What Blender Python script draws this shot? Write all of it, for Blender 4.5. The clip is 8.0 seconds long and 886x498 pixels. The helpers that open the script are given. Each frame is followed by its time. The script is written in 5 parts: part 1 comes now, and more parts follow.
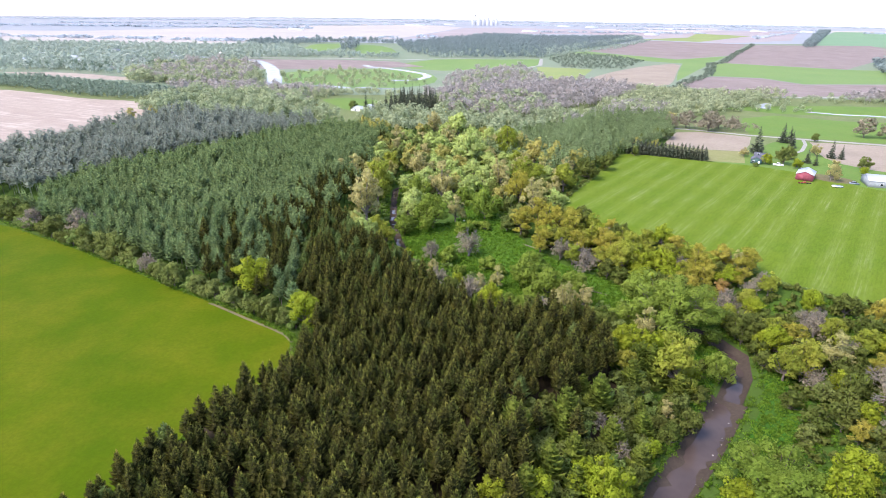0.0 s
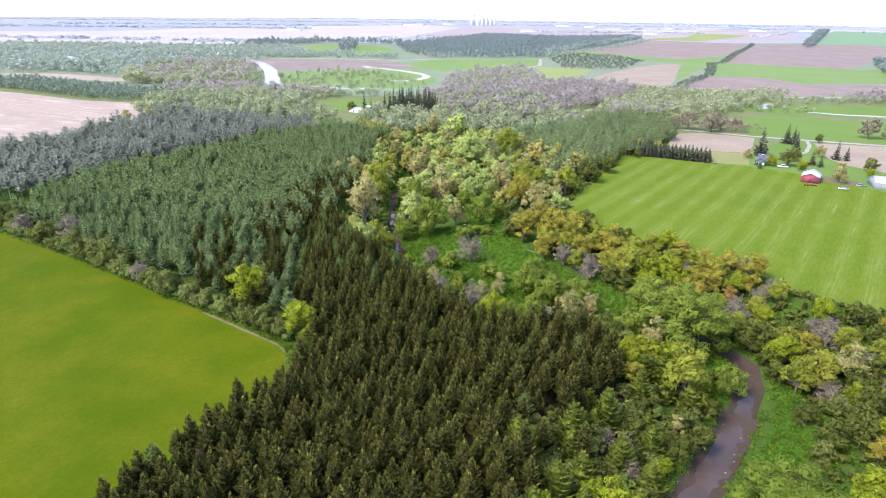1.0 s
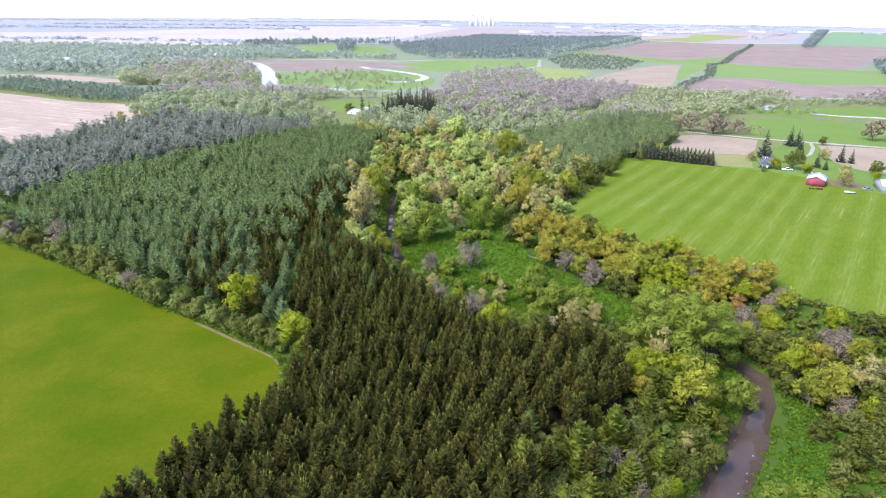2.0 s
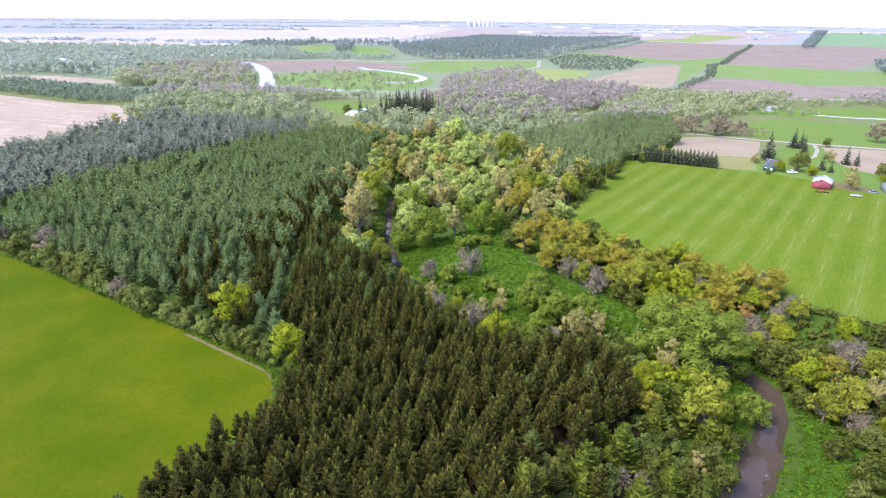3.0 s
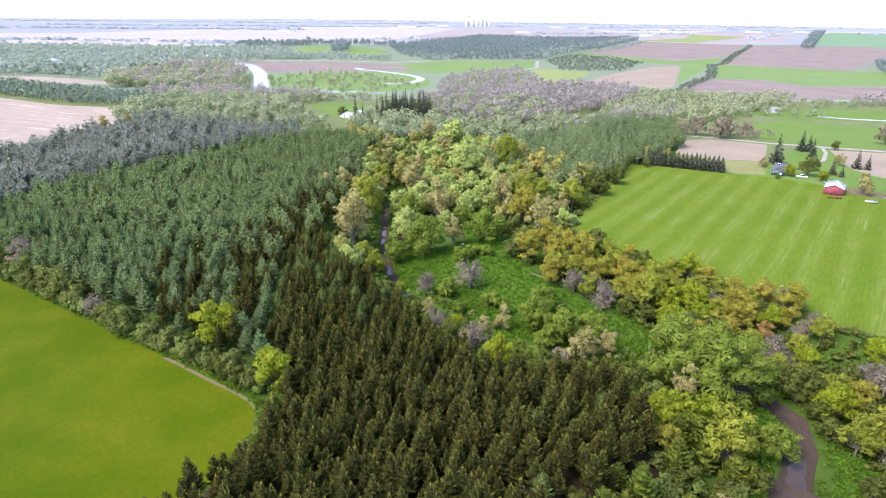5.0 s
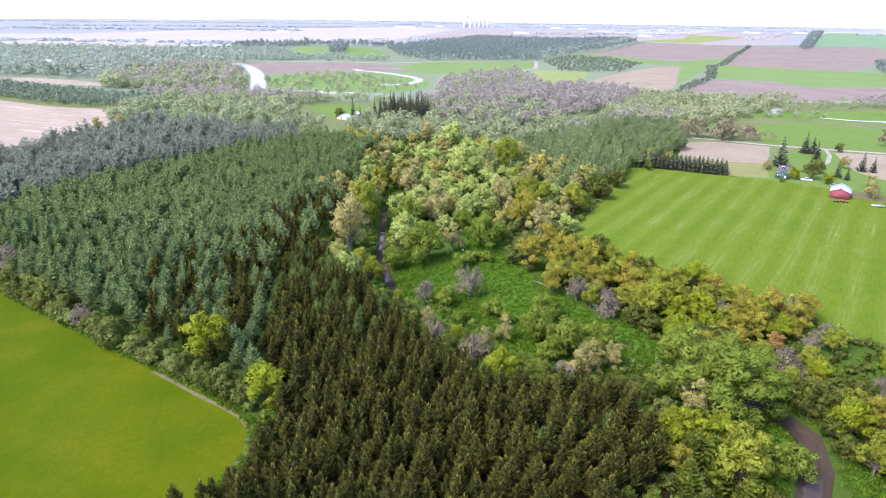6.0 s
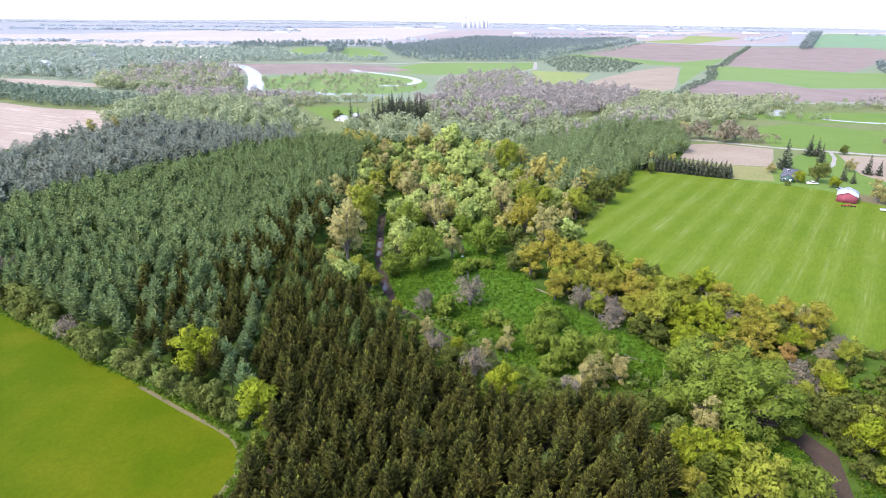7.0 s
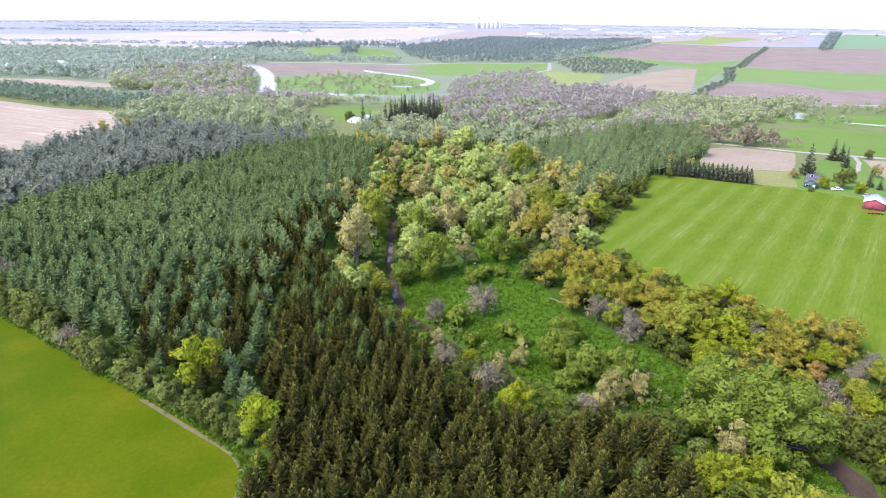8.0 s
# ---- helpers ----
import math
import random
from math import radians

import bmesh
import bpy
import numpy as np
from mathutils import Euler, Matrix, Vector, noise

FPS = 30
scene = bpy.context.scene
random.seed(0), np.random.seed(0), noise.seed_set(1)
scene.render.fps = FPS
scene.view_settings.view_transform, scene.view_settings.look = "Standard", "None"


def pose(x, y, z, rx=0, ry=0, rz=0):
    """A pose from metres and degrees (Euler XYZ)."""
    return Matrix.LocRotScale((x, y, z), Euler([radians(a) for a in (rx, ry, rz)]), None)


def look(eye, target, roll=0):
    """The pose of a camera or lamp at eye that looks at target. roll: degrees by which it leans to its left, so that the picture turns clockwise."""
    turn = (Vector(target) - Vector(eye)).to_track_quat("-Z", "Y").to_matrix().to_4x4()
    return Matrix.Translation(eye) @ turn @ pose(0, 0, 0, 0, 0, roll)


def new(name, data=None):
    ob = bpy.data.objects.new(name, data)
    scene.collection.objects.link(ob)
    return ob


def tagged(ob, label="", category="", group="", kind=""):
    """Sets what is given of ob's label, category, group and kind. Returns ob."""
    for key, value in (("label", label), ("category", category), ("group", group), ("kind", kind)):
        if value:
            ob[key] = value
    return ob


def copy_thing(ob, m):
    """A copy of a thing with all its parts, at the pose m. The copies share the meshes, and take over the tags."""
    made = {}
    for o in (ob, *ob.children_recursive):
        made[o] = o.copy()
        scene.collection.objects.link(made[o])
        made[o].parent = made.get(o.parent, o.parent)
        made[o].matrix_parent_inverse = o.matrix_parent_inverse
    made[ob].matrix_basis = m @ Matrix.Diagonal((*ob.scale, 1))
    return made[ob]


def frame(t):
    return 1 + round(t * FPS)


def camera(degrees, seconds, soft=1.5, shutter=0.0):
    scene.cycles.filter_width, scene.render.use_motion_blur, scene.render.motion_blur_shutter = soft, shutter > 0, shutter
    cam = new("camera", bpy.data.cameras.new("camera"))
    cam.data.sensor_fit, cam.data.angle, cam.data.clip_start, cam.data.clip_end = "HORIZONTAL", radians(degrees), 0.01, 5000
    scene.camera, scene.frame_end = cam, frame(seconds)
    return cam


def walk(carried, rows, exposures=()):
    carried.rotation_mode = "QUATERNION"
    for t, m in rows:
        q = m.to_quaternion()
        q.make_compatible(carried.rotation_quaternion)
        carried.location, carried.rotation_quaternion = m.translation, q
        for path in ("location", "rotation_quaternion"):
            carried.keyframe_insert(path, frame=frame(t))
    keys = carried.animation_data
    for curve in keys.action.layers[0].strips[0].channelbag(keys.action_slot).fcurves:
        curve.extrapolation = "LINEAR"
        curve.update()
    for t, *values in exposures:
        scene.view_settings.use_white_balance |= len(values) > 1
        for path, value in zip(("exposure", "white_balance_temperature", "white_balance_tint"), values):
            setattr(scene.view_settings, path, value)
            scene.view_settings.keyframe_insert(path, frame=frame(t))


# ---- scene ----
cam = camera(73.9, 8.0, soft=0.55)
PATH = [
    (0, (2.548, -2.453, 85.283), (2.434, -0.605, 84.525), 0.8),
    (0.5, (2.094, 0.436, 85.328), (1.982, 2.284, 84.57), 0.8),
    (1, (1.71, 3.389, 85.298), (1.599, 5.237, 84.54), 0.7),
    (1.5, (1.355, 6.393, 85.206), (1.246, 8.241, 84.449), 0.7),
    (3, (0.624, 15.968, 84.843), (0.521, 17.817, 84.089), 0.7),
    (3.5, (0.442, 19.346, 84.678), (0.34, 21.195, 83.924), 0.7),
    (4, (0.078, 22.627, 84.515), (-0.021, 24.476, 83.761), 0.7),
    (4.5, (-0.147, 25.719, 84.34), (-0.244, 27.569, 83.586), 0.7),
    (6, (-1.046, 35.013, 84.137), (-1.135, 36.864, 83.385), 0.7),
    (6.5, (-1.359, 38.21, 84.157), (-1.446, 40.062, 83.406), 0.7),
    (7, (-1.646, 41.486, 84.159), (-1.731, 43.338, 83.408), 0.7),
    (7.5, (-1.888, 44.74, 84.161), (-1.982, 46.592, 83.411), 0.7),
    (8, (-2.096, 47.879, 84.166), (-2.221, 49.729, 83.416), 0.7),
]
walk(cam, [(t, look(eye, target, roll)) for t, eye, target, roll in PATH], [(0.0, 1.76, 6300, 19), (8.0, 1.76, 6300, 19)])

# ---- light: bright hazy overcast, sun high behind thin cloud ----
SUN_ELEV, SUN_TURN = 52.0, -125.0
world = bpy.data.worlds.new("sky")
scene.world = world
world.use_nodes = True
wn = world.node_tree.nodes
sky = wn.new("ShaderNodeTexSky")
sky.sky_type = "NISHITA"
sky.sun_disc = False
sky.sun_elevation = radians(SUN_ELEV)
sky.sun_rotation = radians(SUN_TURN)
sky.air_density, sky.dust_density, sky.ozone_density = 1.0, 1.5, 1.0
wn["Background"].inputs["Strength"].default_value = 0.15
world.node_tree.links.new(sky.outputs[0], wn["Background"].inputs["Color"])

lamp = bpy.data.lights.new("sun", "SUN")
lamp.energy, lamp.angle, lamp.color = 1.5, radians(20), (1.0, 0.95, 0.86)
sun = new("sun", lamp)
a, e = radians(SUN_TURN), radians(SUN_ELEV)
sun.matrix_world = look((0, 0, 300), (-math.sin(a) * math.cos(e) * 100, -math.cos(a) * math.cos(e) * 100, 300 - math.sin(e) * 100))


# ---- materials ----
def nodes_of(name):
    mat = bpy.data.materials.new(name)
    mat.use_nodes = True
    nt = mat.node_tree
    return mat, nt, nt.nodes, nt.nodes["Principled BSDF"]


def place_coord(nt, scale=(1, 1, 1), turn=0.0):
    geo = nt.nodes.new("ShaderNodeNewGeometry")
    mp = nt.nodes.new("ShaderNodeMapping")
    mp.inputs["Scale"].default_value = scale
    mp.inputs["Rotation"].default_value = (0, 0, radians(turn))
    if turn:
        first = nt.nodes.new("ShaderNodeMapping")
        first.inputs["Rotation"].default_value = (0, 0, radians(turn))
        nt.links.new(geo.outputs["Position"], first.inputs["Vector"])
        mp.inputs["Rotation"].default_value = (0, 0, 0)
        nt.links.new(first.outputs[0], mp.inputs["Vector"])
    else:
        nt.links.new(geo.outputs["Position"], mp.inputs["Vector"])
    return mp.outputs[0]


def noise_tex(nt, vector, scale, detail=3.0, rough=0.55):
    n = nt.nodes.new("ShaderNodeTexNoise")
    n.inputs["Scale"].default_value, n.inputs["Detail"].default_value, n.inputs["Roughness"].default_value = scale, detail, rough
    nt.links.new(vector, n.inputs["Vector"])
    return n.outputs["Fac"]


def ramp(nt, fac, lo, hi):
    r = nt.nodes.new("ShaderNodeMapRange")
    r.inputs["From Min"].default_value, r.inputs["From Max"].default_value = lo, hi
    nt.links.new(fac, r.inputs["Value"])
    return r.outputs[0]


def blend(nt, fac, c1, c2, how="MIX"):
    m = nt.nodes.new("ShaderNodeMix")
    m.data_type, m.blend_type = "RGBA", how
    for sock, val in ((m.inputs[0], fac), (m.inputs[6], c1), (m.inputs[7], c2)):
        if isinstance(val, bpy.types.NodeSocket):
            nt.links.new(val, sock)
        elif isinstance(val, (int, float)):
            sock.default_value = val
        else:
            sock.default_value = (*val, 1)
    return m.outputs[2]


def relief(nt, bsdf, fac, depth, strength=0.6):
    b = nt.nodes.new("ShaderNodeBump")
    b.inputs["Distance"].default_value, b.inputs["Strength"].default_value = depth, strength
    nt.links.new(fac, b.inputs["Height"])
    nt.links.new(b.outputs[0], bsdf.inputs["Normal"])


def foliage(name, c1, c2, thin=0.25, spread=0.18):
    """Leaves: tint by tree, by patch of wood and by spray."""
    mat, nt, n, bsdf = nodes_of(name)
    info = n.new("ShaderNodeObjectInfo")
    geo = n.new("ShaderNodeNewGeometry")
    at = place_coord(nt)
    patch = ramp(nt, noise_tex(nt, at, 0.23, 2.0), 0.3, 0.7)
    tree = blend(nt, 0.5, info.outputs["Random"], patch)
    col = blend(nt, tree, c1, c2)
    v = n.new("ShaderNodeMapRange")
    v.inputs["To Min"].default_value, v.inputs["To Max"].default_value = 1 - spread, 1 + spread
    nt.links.new(geo.outputs["Random Per Island"], v.inputs["Value"])
    col = blend(nt, 1.0, col, v.outputs[0], "MULTIPLY")
    # Random lighter and darker clumps, about two metres across.
    clump_tone = n.new("ShaderNodeMapRange")
    clump_tone.inputs["From Min"].default_value, clump_tone.inputs["From Max"].default_value = 0.35, 0.65
    clump_tone.inputs["To Min"].default_value, clump_tone.inputs["To Max"].default_value = 0.78, 1.24
    nt.links.new(noise_tex(nt, at, 0.42, 1.0), clump_tone.inputs["Value"])
    col = blend(nt, 1.0, col, clump_tone.outputs[0], "MULTIPLY")
    nt.links.new(col, bsdf.inputs["Base Color"])
    bsdf.inputs["Roughness"].default_value = 0.75
    bsdf.inputs["Specular IOR Level"].default_value = 0.1
    tr = n.new("ShaderNodeBsdfTranslucent")
    nt.links.new(col, tr.inputs["Color"])
    mix = n.new("ShaderNodeMixShader")
    mix.inputs[0].default_value = thin
    nt.links.new(bsdf.outputs[0], mix.inputs[1])
    nt.links.new(tr.outputs[0], mix.inputs[2])
    nt.links.new(mix.outputs[0], n["Material Output"].inputs["Surface"])
    return mat


def earth(name, c1, c2, c3, big=0.02, small=0.6, stripe=None, depth=0.08, rough=0.9, amount=0.5):
    """Soil or sward: two-scale mottling and, where worked, rows (spacing, turn, colour, amount)."""
    mat, nt, n, bsdf = nodes_of(name)
    at = place_coord(nt)
    col = blend(nt, ramp(nt, noise_tex(nt, at, big, 4.0, 0.6), 0.32, 0.68), c1, c2)
    fine = noise_tex(nt, at, small, 5.0, 0.65)
    m = n.new("ShaderNodeMath")
    m.operation = "MULTIPLY"
    m.inputs[1].default_value = amount
    nt.links.new(ramp(nt, fine, 0.4, 0.75), m.inputs[0])
    col = blend(nt, m.outputs[0], col, c3)
    if stripe:
        gap, turn, sc, amt = stripe
        along = place_coord(nt, (1.0 / gap, 0.006, 1), turn)
        lines = ramp(nt, noise_tex(nt, along, 2.0, 3.0, 0.7), 0.47, 0.66)
        breakup = ramp(nt, noise_tex(nt, at, 0.03, 3.0), 0.25, 0.6)
        k = n.new("ShaderNodeMath")
        k.operation = "MULTIPLY"
        nt.links.new(lines, k.inputs[0])
        nt.links.new(breakup, k.inputs[1])
        k2 = n.new("ShaderNodeMath")
        k2.operation = "MULTIPLY"
        k2.inputs[1].default_value = amt
        nt.links.new(k.outputs[0], k2.inputs[0])
        col = blend(nt, k2.outputs[0], col, sc)
    grain = n.new("ShaderNodeMapRange")
    grain.inputs["To Min"].default_value, grain.inputs["To Max"].default_value = 0.7, 1.3
    nt.links.new(noise_tex(nt, at, 1.1, 4.0, 0.7), grain.inputs["Value"])
    col = blend(nt, 1.0, col, grain.outputs[0], "MULTIPLY")
    nt.links.new(col, bsdf.inputs["Base Color"])
    bsdf.inputs["Roughness"].default_value = rough
    bsdf.inputs["Specular IOR Level"].default_value = 0.06
    relief(nt, bsdf, fine, depth)
    return mat


def hay_swaths(name, bearing, gap):
    """Mown hay: broad soft bands between wheelings, each with fine broken lines of pale cut grass."""
    mat, nt, n, bsdf = nodes_of(name)
    at = place_coord(nt)
    col = blend(nt, ramp(nt, noise_tex(nt, at, 0.03, 4.0, 0.6), 0.3, 0.7), (0.072, 0.122, 0.007), (0.098, 0.138, 0.011))
    across = place_coord(nt, (1.0 / gap, 0.004, 1), 90.0 - bearing)
    w = n.new("ShaderNodeTexWave")
    w.bands_direction = "X"
    w.inputs["Scale"].default_value = 0.314
    w.inputs["Distortion"].default_value, w.inputs["Detail"].default_value, w.inputs["Detail Scale"].default_value = 2.2, 3.0, 2.0
    nt.links.new(across, w.inputs["Vector"])
    col = blend(nt, ramp(nt, w.outputs["Fac"], -0.2, 1.8), col, (0.112, 0.158, 0.018))
    lines = place_coord(nt, (1.3, 0.03, 1), 90.0 - bearing)
    fine = ramp(nt, noise_tex(nt, lines, 1.0, 4.0, 0.7), 0.46, 0.72)
    worn = ramp(nt, noise_tex(nt, at, 0.045, 5.0, 0.7), 0.36, 0.75)
    k = fine
    for other in (ramp(nt, w.outputs["Fac"], 0.2, 1.1), worn):
        mul = n.new("ShaderNodeMath")
        mul.operation = "MULTIPLY"
        nt.links.new(k, mul.inputs[0])
        nt.links.new(other, mul.inputs[1])
        k = mul.outputs[0]
    col = blend(nt, k, col, (0.235, 0.255, 0.110))
    grain = n.new("ShaderNodeMapRange")
    grain.inputs["To Min"].default_value, grain.inputs["To Max"].default_value = 0.8, 1.2
    nt.links.new(noise_tex(nt, at, 0.9, 4.0, 0.7), grain.inputs["Value"])
    col = blend(nt, 1.0, col, grain.outputs[0], "MULTIPLY")
    rows = n.new("ShaderNodeMapRange")
    rows.inputs["From Min"].default_value, rows.inputs["From Max"].default_value = 0.3, 0.7
    rows.inputs["To Min"].default_value, rows.inputs["To Max"].default_value = 0.86, 1.14
    nt.links.new(noise_tex(nt, place_coord(nt, (1.6, 0.2, 1), 90.0 - bearing), 1.0, 4.0, 0.75), rows.inputs["Value"])
    col = blend(nt, 1.0, col, rows.outputs[0], "MULTIPLY")
    nt.links.new(col, bsdf.inputs["Base Color"])
    bsdf.inputs["Roughness"].default_value = 0.9
    bsdf.inputs["Specular IOR Level"].default_value = 0.06
    relief(nt, bsdf, noise_tex(nt, at, 0.6, 4.0), 0.05)
    return mat


def solid(name, col, rough=0.6, metal=0.0, var=0.12, scale=0.8):
    mat, nt, n, bsdf = nodes_of(name)
    at = place_coord(nt)
    f = ramp(nt, noise_tex(nt, at, scale, 4.0), 0.3, 0.7)
    dark = tuple(c * (1 - var) for c in col)
    lite = tuple(min(1, c * (1 + var)) for c in col)
    nt.links.new(blend(nt, f, dark, lite), bsdf.inputs["Base Color"])
    bsdf.inputs["Roughness"].default_value, bsdf.inputs["Metallic"].default_value = rough, metal
    return mat


def ribbed(name, col, turn, gap=0.6, metal=0.0, rough=0.5):
    """Painted ribbed sheet, streaked by rain."""
    mat, nt, n, bsdf = nodes_of(name)
    at = place_coord(nt, (1 / gap, 0.05, 0.05), turn)
    w = n.new("ShaderNodeTexWave")
    w.inputs["Scale"].default_value = 0.5
    nt.links.new(at, w.inputs["Vector"])
    f = ramp(nt, noise_tex(nt, at, 1.0, 4.0), 0.3, 0.7)
    nt.links.new(blend(nt, f, tuple(c * 0.86 for c in col), col), bsdf.inputs["Base Color"])
    bsdf.inputs["Roughness"].default_value, bsdf.inputs["Metallic"].default_value = rough, metal
    relief(nt, bsdf, w.outputs["Fac"], 0.05)
    return mat


def water_mat(name, col, rough, ripple):
    mat, nt, n, bsdf = nodes_of(name)
    at = place_coord(nt)
    f = ramp(nt, noise_tex(nt, at, 0.12, 3.0), 0.35, 0.7)
    nt.links.new(blend(nt, f, col, tuple(c * 1.5 for c in col)), bsdf.inputs["Base Color"])
    bsdf.inputs["Roughness"].default_value = rough
    bsdf.inputs["IOR"].default_value = 1.33
    relief(nt, bsdf, noise_tex(nt, at, 0.9, 3.0), ripple, 0.4)
    return mat


M = {}
M["ground"] = earth("rough_ground", (0.045, 0.088, 0.012), (0.062, 0.102, 0.018), (0.04, 0.06, 0.014), 0.03, 0.35, depth=0.3)
M["rough"] = earth("rough_pasture", (0.115, 0.150, 0.055), (0.155, 0.172, 0.075), (0.10, 0.115, 0.05), 0.03, 0.35, depth=0.3)
M["straw"] = earth("dry_grass_margin", (0.175, 0.185, 0.070), (0.225, 0.210, 0.095), (0.14, 0.155, 0.05), 0.06, 0.5)
M["needles"] = earth("needle_litter", (0.03, 0.0225, 0.0125), (0.0425, 0.03, 0.0175), (0.02, 0.02, 0.0075), 0.1, 0.8, depth=0.2)
M["hay_a"] = earth("young_crop", (0.04405, 0.08019, 0.000353), (0.06437, 0.09142, 0.0004706), (0.106, 0.1104, 0.0048), 0.022, 0.05, depth=0.05, amount=0.75)
M["hay_b"] = hay_swaths("mown_hay", 56.0, 10.8)
M["meadow"] = earth("lush_meadow", (0.048, 0.118, 0.008), (0.066, 0.135, 0.013), (0.085, 0.115, 0.022), 0.06, 0.9, depth=0.35)
M["bank"] = earth("bank_grass", (0.02946, 0.101, 0.008415), (0.04629, 0.1137, 0.01263), (0.06312, 0.08415, 0.02104), 0.1, 0.9, depth=0.3)
M["mud"] = earth("stream_mud", (0.0468, 0.036, 0.027), (0.0612, 0.0468, 0.036), (0.0792, 0.0612, 0.0468), 0.15, 1.5, depth=0.1)
M["path"] = earth("worn_track", (0.125, 0.108, 0.056), (0.152, 0.128, 0.070), (0.095, 0.105, 0.036), 0.2, 1.0)
M["gravel"] = earth("pale_gravel", (0.27, 0.255, 0.23), (0.31, 0.295, 0.26), (0.23, 0.215, 0.19), 0.1, 1.2)
M["tan"] = earth("stubble", (0.2757, 0.2193, 0.1777), (0.3137, 0.255, 0.2051), (0.2567, 0.1989, 0.1562), 0.02, 0.3, (6.0, -72.0, (0.42, 0.36, 0.29), 0.8))
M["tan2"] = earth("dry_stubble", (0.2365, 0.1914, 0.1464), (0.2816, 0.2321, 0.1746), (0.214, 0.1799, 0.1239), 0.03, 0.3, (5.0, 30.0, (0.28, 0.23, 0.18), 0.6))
M["plough"] = earth("ploughed_soil", (0.1837, 0.1443, 0.1273), (0.2171, 0.1743, 0.1532), (0.1669, 0.1322, 0.1165), 0.015, 0.2, (6.0, -68.0, (0.30, 0.25, 0.225), 0.6))
M["green"] = earth("pasture", (0.092, 0.165, 0.034), (0.118, 0.182, 0.040), (0.138, 0.172, 0.050), 0.02, 0.2)
# Far fields from here, and plough above: distance haze is put into the base colour.
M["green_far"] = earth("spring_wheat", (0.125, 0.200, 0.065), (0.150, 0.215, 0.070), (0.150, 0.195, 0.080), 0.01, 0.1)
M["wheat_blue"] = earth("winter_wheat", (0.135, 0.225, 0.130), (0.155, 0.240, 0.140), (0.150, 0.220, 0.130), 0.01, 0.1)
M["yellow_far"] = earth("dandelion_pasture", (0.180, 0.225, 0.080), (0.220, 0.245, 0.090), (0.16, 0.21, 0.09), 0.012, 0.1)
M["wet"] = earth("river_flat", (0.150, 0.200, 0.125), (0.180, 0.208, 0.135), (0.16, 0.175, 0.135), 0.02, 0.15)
M["pale"] = earth("hazed_pale_stubble", (0.3283, 0.2978, 0.2618), (0.3659, 0.3368, 0.2987), (0.3002, 0.2734, 0.2462), 0.004, 0.03)
M["rose"] = earth("hazed_soil", (0.2615, 0.2237, 0.2156), (0.3001, 0.262, 0.2511), (0.2615, 0.2318, 0.2252), 0.004, 0.03)
M["far"] = earth("hazed_distant_land", (0.228, 0.246, 0.258), (0.268, 0.274, 0.282), (0.212, 0.232, 0.242), 0.0025, 0.012, depth=0.0)
M["water"] = water_mat("stream_water", (0.055, 0.040, 0.034), 0.06, 0.015)
M["river"] = water_mat("river_water", (0.25, 0.26, 0.27), 0.25, 0.02)
# Bough tips: new growth, with the look of lit ends put into the colour.
M["spruce_lit_shoots"] = foliage("spruce_lit_shoots", (0.092, 0.120, 0.019), (0.200, 0.160, 0.030), 0.1, 0.35)
M["pine_lit_shoots"] = foliage("pine_lit_shoots", (0.180, 0.264, 0.104), (0.268, 0.324, 0.110), 0.4, 0.25)
# Paler copies of willow and maple leaves, mild distance haze in the colour.
M["valley_leaf"] = foliage("hazed_willow_leaves", (0.340, 0.430, 0.120), (0.430, 0.485, 0.150), 0.5, 0.12)
M["valley_maple"] = foliage("hazed_maple_leaves", (0.370, 0.370, 0.095), (0.440, 0.385, 0.115), 0.5, 0.14)
M["wall_grey"] = solid("grey_siding", (0.24, 0.26, 0.27), 0.7)
M["bark"] = solid("bark", (0.13, 0.105, 0.085), 0.9, var=0.3, scale=3)
M["pale_bark"] = solid("pale_bark", (0.17, 0.145, 0.12), 0.9, var=0.25, scale=3)
# Near-black inner boughs: shade between them is put into the colour.
M["spruce"] = foliage("spruce_shaded_needles", (0.020, 0.026, 0.0045), (0.042, 0.037, 0.007), 0.03, 0.3)
M["pine"] = foliage("pine_needles", (0.106, 0.170, 0.074), (0.168, 0.215, 0.084), 0.4, 0.25)
M["dark_pine"] = foliage("dark_pine_needles", (0.085, 0.130, 0.034), (0.135, 0.170, 0.044), 0.3, 0.25)
M["blue_pine"] = foliage("white_pine_needles", (0.100, 0.140, 0.018), (0.150, 0.175, 0.026), 0.3, 0.3)
# Grey pine and dark conifer: some distance haze is lifted into the colour.
M["grey_pine"] = foliage("hazed_grey_needles", (0.225, 0.262, 0.205), (0.285, 0.302, 0.232), 0.5, 0.15)
M["dark_conifer"] = foliage("dark_conifer_needles", (0.070, 0.088, 0.055), (0.110, 0.115, 0.072), 0.15, 0.3)
M["willow"] = foliage("willow_leaves", (0.168, 0.242, 0.031), (0.222, 0.280, 0.044), 0.5, 0.13)
M["maple"] = foliage("maple_leaves", (0.225, 0.285, 0.034), (0.320, 0.318, 0.046), 0.5, 0.15)
M["lime"] = foliage("fresh_maple_leaves", (0.215, 0.290, 0.018), (0.285, 0.310, 0.024), 0.45)
M["amber"] = foliage("amber_flowers", (0.310, 0.310, 0.042), (0.375, 0.315, 0.055), 0.5, 0.14)
M["russet"] = foliage("russet_buds", (0.27, 0.16, 0.045), (0.30, 0.20, 0.06), 0.3)
M["tan_buds"] = foliage("tan_buds", (0.365, 0.355, 0.125), (0.440, 0.380, 0.160), 0.5, 0.12)
